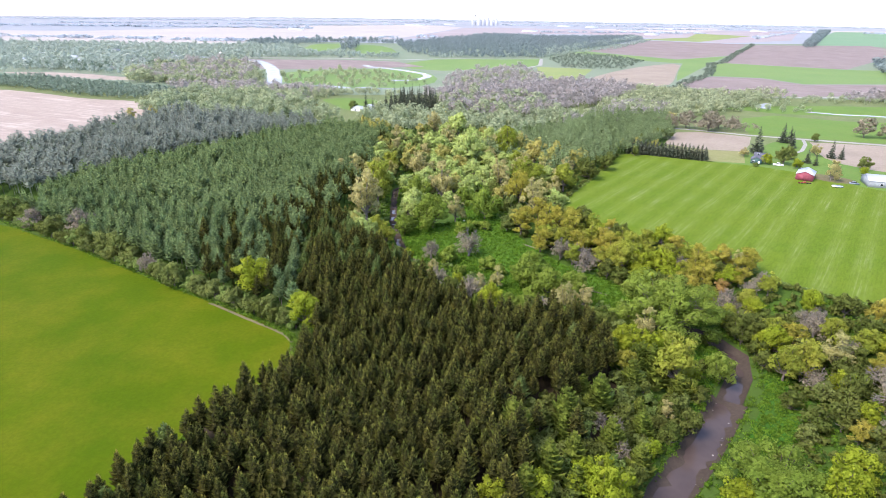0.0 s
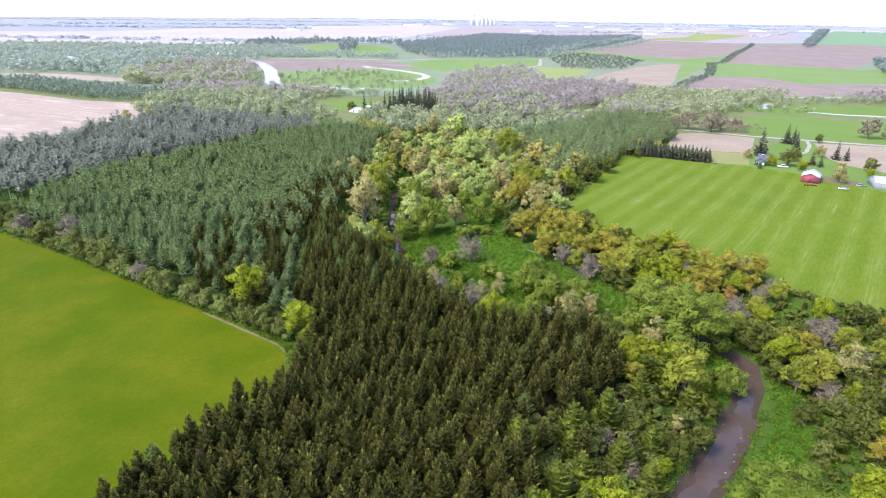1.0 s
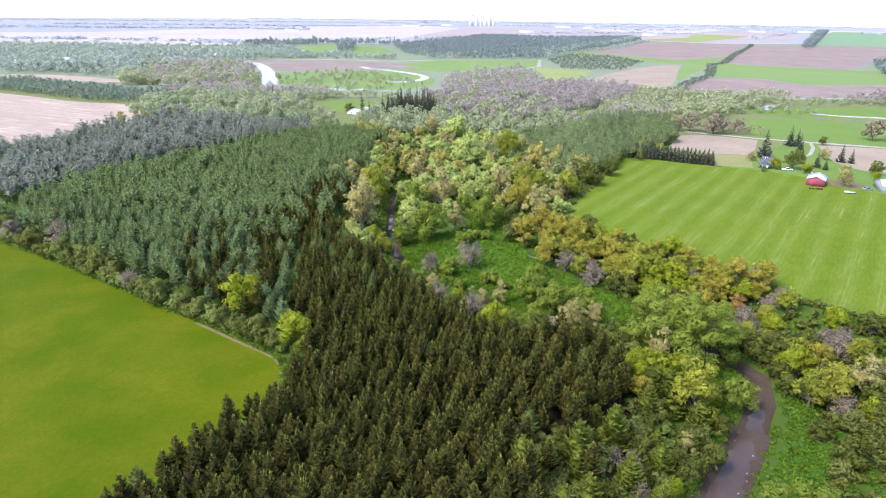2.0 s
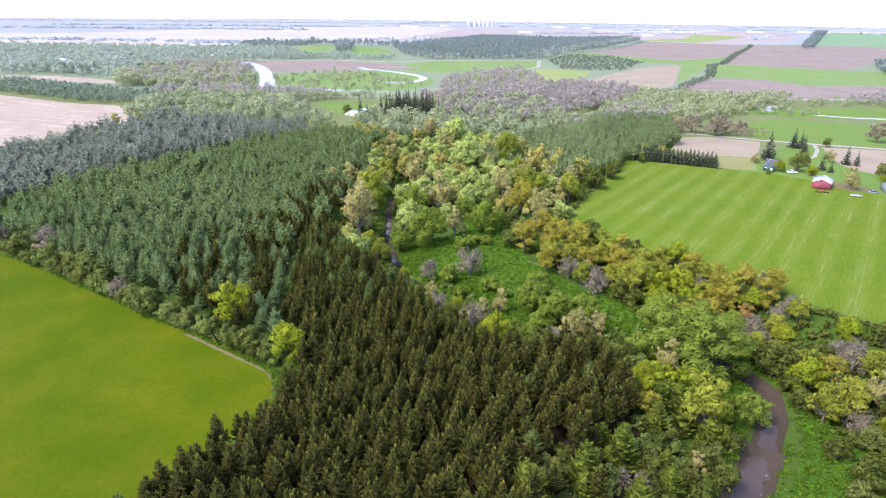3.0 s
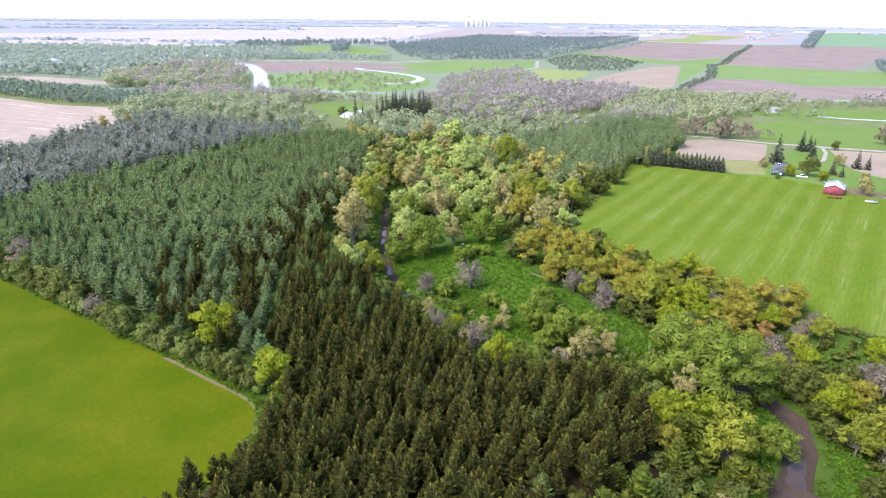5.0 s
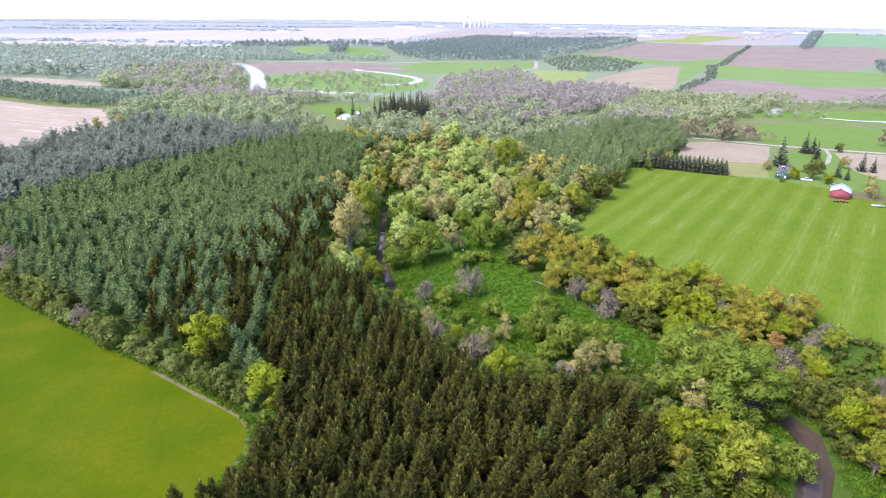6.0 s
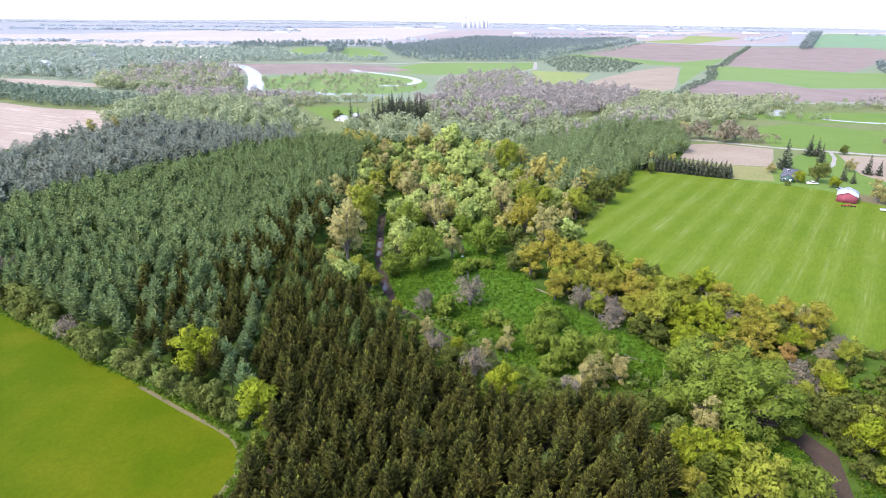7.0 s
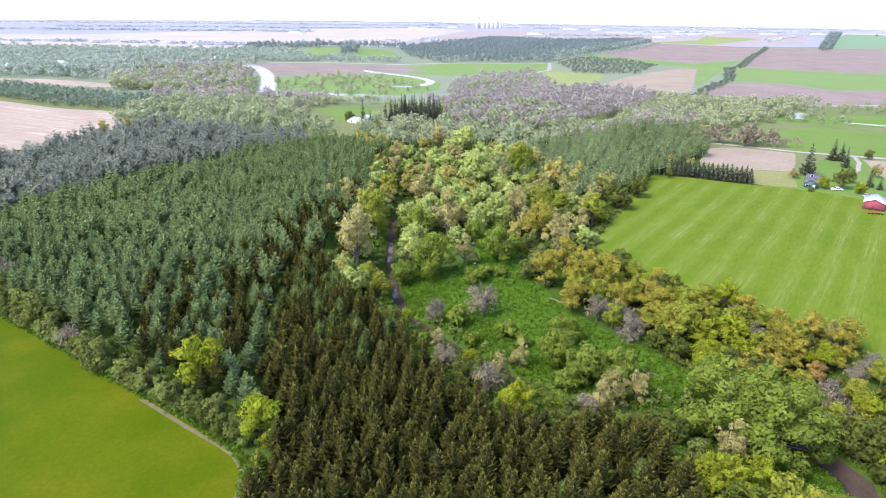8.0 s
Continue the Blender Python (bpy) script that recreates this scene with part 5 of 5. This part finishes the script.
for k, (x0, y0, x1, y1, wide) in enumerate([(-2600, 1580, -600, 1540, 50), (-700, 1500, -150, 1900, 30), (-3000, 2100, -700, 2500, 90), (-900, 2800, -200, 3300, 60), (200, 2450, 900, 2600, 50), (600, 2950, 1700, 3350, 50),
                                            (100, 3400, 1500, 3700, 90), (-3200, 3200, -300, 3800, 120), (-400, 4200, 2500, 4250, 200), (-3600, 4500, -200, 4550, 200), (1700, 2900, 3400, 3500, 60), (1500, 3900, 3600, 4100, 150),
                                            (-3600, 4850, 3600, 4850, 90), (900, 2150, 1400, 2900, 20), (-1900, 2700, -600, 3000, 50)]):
    wood("skyline_trees", ribbon([(x0, y0), ((x0 + x1) / 2, (y0 + y1) / 2 + 20), (x1, y1)], wide), 27, FARLINE, "far_line", "line of trees on the plain, haze painted into their colour", 60 + k, 1.45, 0.8, (0.55, 0.9))

# single far trees
FARM_TREES = {
    "olive_mid": [(185, 359, 12.5), (112, 384, 7), (196, 372, 8), (228, 352, 9), (126, 420, 9.8), (111, 403, 9.4), (138, 432, 8), (100, 372, 7), (240, 432, 7), (-112, 526, 10)],
        "bare_mid": [(176, 462, 17), (201, 478, 11), (163, 474, 15), (188, 474, 12), (285, 452, 16), (300, 450, 14), (150, 470, 12)],
    "tan_mid": [(169.5, 378, 6.4), (195, 325, 9), (217, 385, 8), (152, 478, 12), (-264, 466, 12), (-280, 462, 11), (-145, 516, 9), (207, 345, 7)],
    "maple_mid": [(-250, 474, 12), (118, 392, 7), (96, 386, 8), (106, 392, 8), (-32, 540, 9), (-28, 525, 8)],
    "lime": [(174.4, 358.6, 7.4), (188.4, 350, 6.8), (220, 338, 6), (104, 384, 5)],
    "sage": [(166, 352, 4)],
}
for kind, spots in FARM_TREES.items():
    for x, y, w in spots:
        plant(kind, x, y, w)
plant("yard_conifer", 181.4, 388, 12, 0.75)
for x, y in scatter([(-84, 530), (-74, 578), (-46, 580), (-34, 548), (-52, 530)], 6.5, 19, 0.4):
    plant("yard_conifer", float(x), float(y), random.uniform(6.0, 7.5), random.uniform(1.1, 1.4))
for x, y, h in [(213, 408, 1.0), (215, 426, 1.15), (219, 424, 1.0), (202, 365, 0.8), (204, 359, 0.6), (224, 380, 0.95), (229, 378, 0.75), (-98, 512, 1.2), (-90, 500, 1.0), (-199, 614, 0.9), (-203, 596, 0.9), (-190, 622, 0.8)]:
    plant("yard_conifer", x, y, 7.6 * h, 1.1 if y > 480 else 0.8)
for k in range(20):
    for r in range(3):
        plant("belt_conifer", 98 + k * 2.25 + r * 1.1, 381.5 - k * 0.86 + r * 2.6, random.uniform(4.4, 5.4), random.uniform(0.72, 0.9))

# ---- undergrowth and meadow plants ----
TUFT = [clump(500 + k, 1.7, 0.9, 20, 0.23) for k in range(4)]
BUSH = [leafy(510 + k, 4, 3, 46, 0.58, 5, 0.04, 0.5)[1] for k in range(4)]
stuff("meadow_herbs", TUFT, scatter(MEADOW, 1.5, 71, 0.5), 1.0, "herb", "lush knee-high herbs of the meadow", "herbs", 71)
valley = np.concatenate([scatter([(14, 84), (36, 80), (60, 84), (140, 84), (140, 165), (100, 178), (60, 235), (40, 262), (24, 246), (50, 203), (40, 180), (0, 196), (-16, 208), (-32, 204), (-2, 164), (10, 152), (40, 150), (40, 112)], 2.3, 70, 0.5),
                         scatter([(-52, 205), (-22, 190), (0, 186), (-8, 212), (-24, 222), (-30, 250), (-52, 262)], 2.2, 67, 0.5),
                         scatter([(-48, 216), (-60, 262), (-58, 340), (-20, 400), (40, 400), (44, 276), (24, 246), (10, 270), (4, 300), (-34, 240)], 3.0, 69, 0.5)])
valley = valley[(line_distance(valley[:, 0], valley[:, 1], COURSE)[0] > 4.9) & ~inside(valley[:, 0], valley[:, 1], RIGHT_FIELD)]
stuff("valley_herbs", TUFT, valley, 1.15, "herb", "rank grass and herbs on the valley floor", "herbs", 70)
upper = np.concatenate([scatter(ribbon(STREAM[9:21], 34.0), 1.7, 66, 0.5)])
upper = upper[line_distance(upper[:, 0], upper[:, 1], COURSE)[0] > 2.1]
stuff("stream_herbs", TUFT, upper, 1.1, "herb", "rank herbs along the upper stream", "herbs", 66)
upper = scatter(ribbon(STREAM[9:21], 22.0), 3.4, 65, 0.5)
upper = upper[(line_distance(upper[:, 0], upper[:, 1], COURSE)[0] > 3.6) & ~inside(upper[:, 0], upper[:, 1], MEADOW)]
edge = []
for (x0, y0), (x1, y1) in zip(STREAM[1:13], STREAM[2:14]):
    for k in range(int(math.hypot(x1 - x0, y1 - y0) * 2.6)):
        f, off = random.random(), random.choice((-1, 1)) * (5.3 - 1.5 * random.random() ** 2)
        l = math.hypot(x1 - x0, y1 - y0)
        edge.append((x0 + (x1 - x0) * f - (y1 - y0) / l * off, y0 + (y1 - y0) * f + (x1 - x0) / l * off))
stuff("stream_edge_grass", TUFT, np.array(edge), 0.85, "herb", "ragged grass hanging over the muddy stream edge", "grass", 68)
stuff("bank_herbs", TUFT, np.concatenate([scatter(p[4], 1.3, 72, 0.5) for p in FIELDS if p[0] == "bank_grass"]), 1.0, "herb", "tall grass and herbs on the stream bank", "herbs", 72)
low = np.concatenate([scatter([(60, 84), (140, 84), (140, 165), (100, 178), (60, 235), (40, 262), (22, 244), (50, 203), (64, 180), (84, 160), (88, 128), (70, 104)], 4.2, 73, 0.5),
                      scatter([(14, 84), (36, 84), (52, 106), (68, 130), (70, 146), (40, 150), (40, 112)], 3.6, 74, 0.5),
                      scatter([(-32, 204), (-20, 192), (-2, 164), (10, 152), (36, 152), (60, 162), (56, 178), (14, 182), (0, 196), (-14, 206)], 4.5, 75, 0.5),
                      scatter([(-48, 216), (-60, 262), (-58, 340), (-80, 440), (-20, 460), (40, 440), (30, 380), (34, 318), (72, 332), (44, 276), (24, 246), (10, 270), (4, 300), (-40, 250)], 6.5, 76, 0.5)])
dry = line_distance(low[:, 0], low[:, 1], COURSE)[0] > 6.5
free = ~inside(low[:, 0], low[:, 1], MEADOW) & ~inside(low[:, 0], low[:, 1], RIGHT_FIELD)
stuff("stream_bushes", BUSH, upper, 0.85, "hedge_leaf", "green bushes along the upper stream", "bushes", 65, (0.6, 1.2))
stuff("undergrowth", BUSH, low[dry & free], 0.95, "olive", "tangled olive undergrowth below the trees", "bushes", 77, (0.6, 1.3))
fringe = np.array([(x + random.uniform(-0.9, 0.9), y + random.uniform(-0.9, 0.9)) for (x0, y0), (x1, y1) in zip(LEFT_FIELD[1:12], LEFT_FIELD[2:13])
                   for x, y in [(x0 + (x1 - x0) * k / 40, y0 + (y1 - y0) * k / 40 + 0.6) for k in range(40)]])
stuff("field_fringe", TUFT, fringe, 0.8, "herb", "long grass along the crop field's edge", "grass", 78)

ring = RIGHT_FIELD[13:] + RIGHT_FIELD[:5]
rough = np.array([(x0 + (x1 - x0) * k / 60 + random.uniform(-1.2, 1.2), y0 + (y1 - y0) * k / 60 + random.uniform(-1.2, 1.2)) for (x0, y0), (x1, y1) in zip(ring[:-1], ring[1:]) for k in range(60)])
stuff("hay_field_fringe", TUFT, rough, 0.9, "hedge_leaf", "uncut grass along the hay field's edge", "grass", 79)
stuff("slope_bushes", BUSH, rough[::9] - (1.5, 2.5), 0.8, "olive", "low bushes between the hay field and the slope trees", "bushes", 80, (0.6, 1.2))

# ---- buildings ----
def block(x0, x1, y0, y1, z0, z1):
    v = [(x, y, z) for z in (z0, z1) for x, y in ((x0, y0), (x1, y0), (x1, y1), (x0, y1))]
    f = [(0, 2, 1), (0, 3, 2), (4, 5, 6), (4, 6, 7), (0, 1, 5), (0, 5, 4), (1, 2, 6), (1, 6, 5), (2, 3, 7), (2, 7, 6), (3, 0, 4), (3, 4, 7)]
    return v, f


def hull(profile, y0, y1):
    """A profile in x and z drawn out along y."""
    n = len(profile)
    v = [(x, y0, z) for x, z in profile] + [(x, y1, z) for x, z in profile]
    f = [(0, k, k + 1) for k in range(1, n - 1)] + [(n, n + k + 1, n + k) for k in range(1, n - 1)]
    f += [t for k in range(n) for t in ((k, n + k, (k + 1) % n), ((k + 1) % n, n + k, n + (k + 1) % n))]
    return v, f


def gabled(name, x, y, turn, w, l, eave, ridge, wall, roof, label, cat="building", doors=(), windows=(), group=""):
    """A gabled building, ridge along its y: walls, two roof slabs, doors and windows."""
    root = tagged(new(name), label, cat, group)
    h = w / 2
    part("wall", hull([(-h, -0.5), (h, -0.5), (h, eave), (0, ridge), (-h, eave)], -l / 2, l / 2), M[wall], root)
    o, t = 0.3, 0.14
    k = (ridge - eave) / h
    for s in (-1, 1):
        slab = hull([(0, ridge + 0.03), (s * (h + o), eave - k * o + 0.03), (s * (h + o), eave - k * o + t), (0, ridge + t)], -l / 2 - o, l / 2 + o)
        part("roof", slab, M[roof], root)
    for dx, dw, dh, mat in doors:
        part("door", block(dx - dw / 2, dx + dw / 2, -l / 2 - 0.06, -l / 2 + 0.02, 0, dh), M[mat], root)
    for side_of, p, z, ww, wh in windows:
        if side_of == "front":
            win = part("window", block(p - ww / 2 - 0.1, p + ww / 2 + 0.1, -l / 2 - 0.05, -l / 2 + 0.02, z - 0.1, z + wh + 0.1), M["white"], root, "white window frame")
            part("pane", block(p - ww / 2, p + ww / 2, -l / 2 - 0.08, -l / 2 - 0.04, z, z + wh), M["glass"], win)
        else:
            sx = -h if side_of == "left" else h
            win = part("window", block(sx - 0.05, sx + 0.05, p - ww / 2 - 0.1, p + ww / 2 + 0.1, z - 0.1, z + wh + 0.1), M["white"], root, "white window frame")
            part("pane", block(sx - 0.08, sx + 0.08, p - ww / 2, p + ww / 2, z, z + wh), M["glass"], win)
    root.matrix_basis = pose(x, y, float(land(x, y)) + 0.1, 0, 0, turn)
    return root


gabled("barn", 183, 328, -32, 8.4, 12, 3.6, 5.3, "red", "roof_white", "red metal-sided barn with a white gabled roof", "barn", [(-1.2, 3.2, 3.0, "red")])
gabled("shed", 225, 317, 76, 13, 30, 3.4, 5.6, "wall_grey", "roof_white", "long white metal shed beside the farmyard", "shed", [(0, 4, 3.2, "silver")], [("left", -9, 1.2, 1.4, 1), ("left", 0, 1.2, 1.4, 1), ("left", 9, 1.2, 1.4, 1)])
gabled("cottage", 170.5, 362, -25, 6.0, 8, 2.5, 4.4, "green_wall", "slate", "small dark green cottage with grey roof", "house", [(1.5, 1.0, 2.0, "white")], [("front", -1.6, 1.0, 1.3, 1.1), ("left", 0, 1.0, 1.3, 1.1)])
gabled("farmhouse", 177, 371, 70, 5.5, 8, 2.8, 4.6, "wall_grey", "slate", "grey farmhouse behind the yard trees", "house", [(0, 1.0, 2.1, "green_wall")], [("front", -2.4, 1.0, 1.0, 1.5), ("front", 2.4, 1.0, 1.0, 1.5), ("left", 2, 3.4, 1.0, 1.3)])
gabled("lawn_house", -104, 524, 65, 9, 18, 2.8, 4.6, "white", "roof_white", "low white-roofed house beside the lawn", "house", [(0, 1.0, 2.1, "green_wall")], [("left", -5, 1.0, 1.4, 1.2), ("left", 4, 1.0, 1.4, 1.2)])
gabled("lawn_house", -97, 538, 65, 6, 9, 2.6, 4.0, "white", "roof_white", "small white outbuilding beside the lawn", "shed", [(0, 2.4, 2.2, "silver")])
gabled("river_house", -196, 650, 80, 8, 14, 2.8, 4.8, "white", "roof_white", "pale house among dark conifers", "house", [(0, 1.0, 2.1, "slate")])
rng = np.random.default_rng(90)
for x, y in [(-700, 905), (-660, 960), (-615, 900), (-585, 1000), (-545, 945), (-520, 1010), (-640, 1060), (-560, 1080), (-470, 1010), (-750, 1010), (-690, 1120), (-800, 950), (-480, 1120), (-455, 950)]:
    gabled("village_house", x, y, rng.uniform(0, 180), 9, rng.uniform(12, 20), 3.5, 6, "white", "roof_white" if rng.random() < 0.6 else "slate", "pale village house among trees", "house", group="village houses")
for x, y, l in [(-360, 3100, 60), (-310, 3050, 40), (-700, 2300, 60), (180, 2500, 60), (420, 3300, 80), (540, 3200, 70), (900, 3100, 50), (1250, 2950, 70), (1500, 3020, 60), (2100, 3300, 60), (-180, 3300, 60), (620, 2360, 50)]:
    gabled("far_shed", x, y, rng.uniform(60, 120), 16, l, 5, 9, "white", "roof_white", "long pale farm shed far on the plain", "shed", group="far sheds")


def disc_tube(r, z0, z1, n=20, top=None):
    a = np.arange(n) / n * 6.283
    v = [(math.cos(t) * r, math.sin(t) * r, z0) for t in a] + [(math.cos(t) * r, math.sin(t) * r, z1) for t in a] + [(0, 0, z1 if top is None else top)]
    f = [t for k in range(n) for t in ((k, (k + 1) % n, n + (k + 1) % n), (k, n + (k + 1) % n, n + k), (n + k, n + (k + 1) % n, 2 * n))]
    return v, f


for x, y, r, h in [(-62, 3290, 5, 34), (-30, 3300, 8, 40), (-8, 3310, 9.5, 38), (14, 3316, 9.5, 38), (36, 3322, 9.5, 40), (58, 3330, 9, 36)]:
    silo = tagged(new("grain_silo"), "tall pale concrete grain silo", "silo", "grain silos")
    part("body", disc_tube(r, -1, h), M["concrete"], silo)
    part("cap", disc_tube(r * 1.03, h, h + 1.0, top=h + 3.5), M["silver"], silo)
    silo.matrix_basis = pose(x, y, float(land(x, y)))
tower = tagged(new("grain_elevator"), "grey grain elevator tower beside the silos", "elevator")
part("tower", block(-3, 3, -3, 3, -1, 54), M["concrete"], tower)
part("head_house", block(-5, 5, -4, 4, 50, 58), M["silver"], tower)
tower.matrix_basis = pose(-48, 3300, 0)


# ---- vehicles and yard things ----
def vehicle(name, x, y, turn, paint, label, profile, cabin, wide, axles):
    car = tagged(new(name), label, "vehicle")
    body = part("body", hull(profile, -wide / 2, wide / 2), M[paint], car)
    glass = part("windows", hull(cabin, -wide / 2 + 0.08, wide / 2 - 0.08), M["glass"], car)
    part("roof", hull([(cabin[1][0], cabin[1][1]), (cabin[2][0], cabin[2][1]), (cabin[2][0], cabin[2][1] + 0.07), (cabin[1][0], cabin[1][1] + 0.07)], -wide / 2 + 0.05, wide / 2 - 0.05), M[paint], car)
    for ax in axles:
        for s in (-1, 1):
            v, f = disc_tube(0.36, -0.12, 0.12, 14)
            rot = [(p[0] + ax, s * (wide / 2 - 0.1) + p[2], p[1] + 0.36) for p in v]
            wheel = part("wheel", (rot, f), M["rubber"], car)
            v, f = disc_tube(0.2, -0.14, 0.14, 10)
            part("rim", ([(p[0] + ax, s * (wide / 2 - 0.1) + p[2], p[1] + 0.36) for p in v], f), M["silver"], wheel)
    car.matrix_basis = pose(x, y, float(land(x, y)) + 0.15, 0, 0, turn)
    return car


SEDAN = [(-2.2, 0.3), (2.2, 0.3), (2.25, 0.7), (1.2, 0.92), (-1.9, 0.95), (-2.25, 0.8)]
SEDAN_TOP = [(1.1, 0.92), (0.4, 1.42), (-1.1, 1.42), (-1.75, 0.95)]
TRUCK = [(-2.8, 0.45), (2.8, 0.45), (2.85, 1.0), (1.5, 1.15), (-2.8, 1.15)]
TRUCK_TOP = [(1.4, 1.15), (0.8, 1.8), (-0.9, 1.8), (-1.0, 1.15)]
vehicle("pickup_truck", 181, 356, -10, "white", "white pickup truck parked on the grass", TRUCK, TRUCK_TOP, 1.95, (-1.7, 1.8))
vehicle("car", 204.5, 319, -20, "blue_grey", "grey-blue car parked by the shed", SEDAN, SEDAN_TOP, 1.8, (-1.35, 1.4))
vehicle("car", 190, 346, 30, "silver", "silver car parked behind the barn", SEDAN, SEDAN_TOP, 1.8, (-1.35, 1.4))

boat = tagged(new("boat"), "small pale boat on a trailer in the grass", "boat")
bs = [(-2.4, 0.5), (1.6, 0.45), (2.6, 1.05), (-2.4, 1.1)]
part("hull", hull(bs, -0.8, 0.8), M["white"], boat)
part("cover", hull([(-2.2, 1.1), (1.9, 1.08), (1.2, 1.35), (-2.0, 1.3)], -0.7, 0.7), M["blue_grey"], boat)
part("trailer", block(-2.6, 3.6, -0.1, 0.1, 0.3, 0.42), M["slate"], boat)
for s in (-1, 1):
    v, f = disc_tube(0.3, -0.1, 0.1, 12)
    part("wheel", ([(p[0] - 0.5, s * 0.85 + p[2], p[1] + 0.3) for p in v], f), M["rubber"], boat)
boat.matrix_basis = pose(190.5, 310, float(land(190.5, 310)) + 0.12, 0, 0, -15)

rake = tagged(new("hay_rake"), "red hay rake standing before the barn", "farm implement")
part("beam", block(-3.2, 3.2, -0.12, 0.12, 0.7, 0.95), M["red_paint"], rake)
part("drawbar", block(-0.1, 0.1, -0.1, 3.0, 0.6, 0.78), M["red_paint"], rake)
part("gearbox", block(-0.5, 0.5, -0.45, 0.45, 0.6, 1.4), M["red_paint"], rake)
for ax in (-2.8, -1.4, 1.4, 2.8):
    v, f = disc_tube(0.5, -0.06, 0.06, 12)
    part("wheel", ([(p[0] + ax, p[2], p[1] + 0.5) for p in v], f), M["rubber"], rake)
rake.matrix_basis = pose(177, 316, float(land(177, 316)) + 0.12, 0, 0, -8)

# ---- stones, logs, a boulder and an unidentified white thing in the valley ----
rng = np.random.default_rng(95)


def stone(x, y, r, z, mat="stone", name="stone", label="pale stone lying in the stream"):
    n = rng.normal(size=(14, 3))
    n /= np.linalg.norm(n, axis=1)[:, None]
    bm = bmesh.new()
    for p in n * (r, r * 0.8, r * 0.55) * rng.uniform(0.8, 1.15, (14, 1)):
        bm.verts.new(p)
    bmesh.ops.convex_hull(bm, input=bm.verts)
    me = bpy.data.meshes.new(name)
    bm.to_mesh(me)
    bm.free()
    me.materials.append(M[mat])
    ob = tagged(new(name, me), label, "stone", "stream stones")
    ob.matrix_basis = pose(x, y, z, 0, 0, rng.uniform(0, 360))


for k in range(46):
    i = rng.integers(1, 8)
    f = rng.random()
    c = STREAM[i] * (1 - f) + STREAM[i + 1] * f
    d = rng.choice((-1, 1)) * rng.uniform(2.0, 5.2)
    t = STREAM[i + 1] - STREAM[i]
    t /= np.linalg.norm(t)
    stone(c[0] - t[1] * d, c[1] + t[0] * d, rng.uniform(0.10, 0.28), WATER_Z + 0.02)


def log(x, y, turn, length, r, z, label):
    ob = tagged(new("log", tri_mesh("log", *joined([tube((-length / 2, 0, 0), (length / 2, 0.1, 0.1), r, r * 0.6, 8), tube((length * 0.2, 0, 0), (length * 0.32, 0.7, 0.5), r * 0.4, r * 0.15, 5)]), M["log"])), label, "log")
    ob.matrix_basis = pose(x, y, z, 0, 0, turn)


log(25, 232, -40, 7, 0.35, float(land(25, 232)) + 0.3, "weathered fallen log at the meadow's edge")
log(66, 131, 60, 5, 0.2, WATER_Z + 0.1, "dark branch caught in the stream")
log(47, 190, -35, 6, 0.3, float(land(47, 190)) + 0.3, "weathered fallen log beneath the slope")
stone(-9, 322, 1.6, WATER_Z + 0.3, "white", "boulder", "white boulder beside the upper stream")
# Small white thing of unknown kind; a stone is put in its place.
stone(-4, 262, 0.8, float(land(-4, 262)) + 0.4, "white", "boulder", "unidentified small white thing in the meadow, built as a stone")
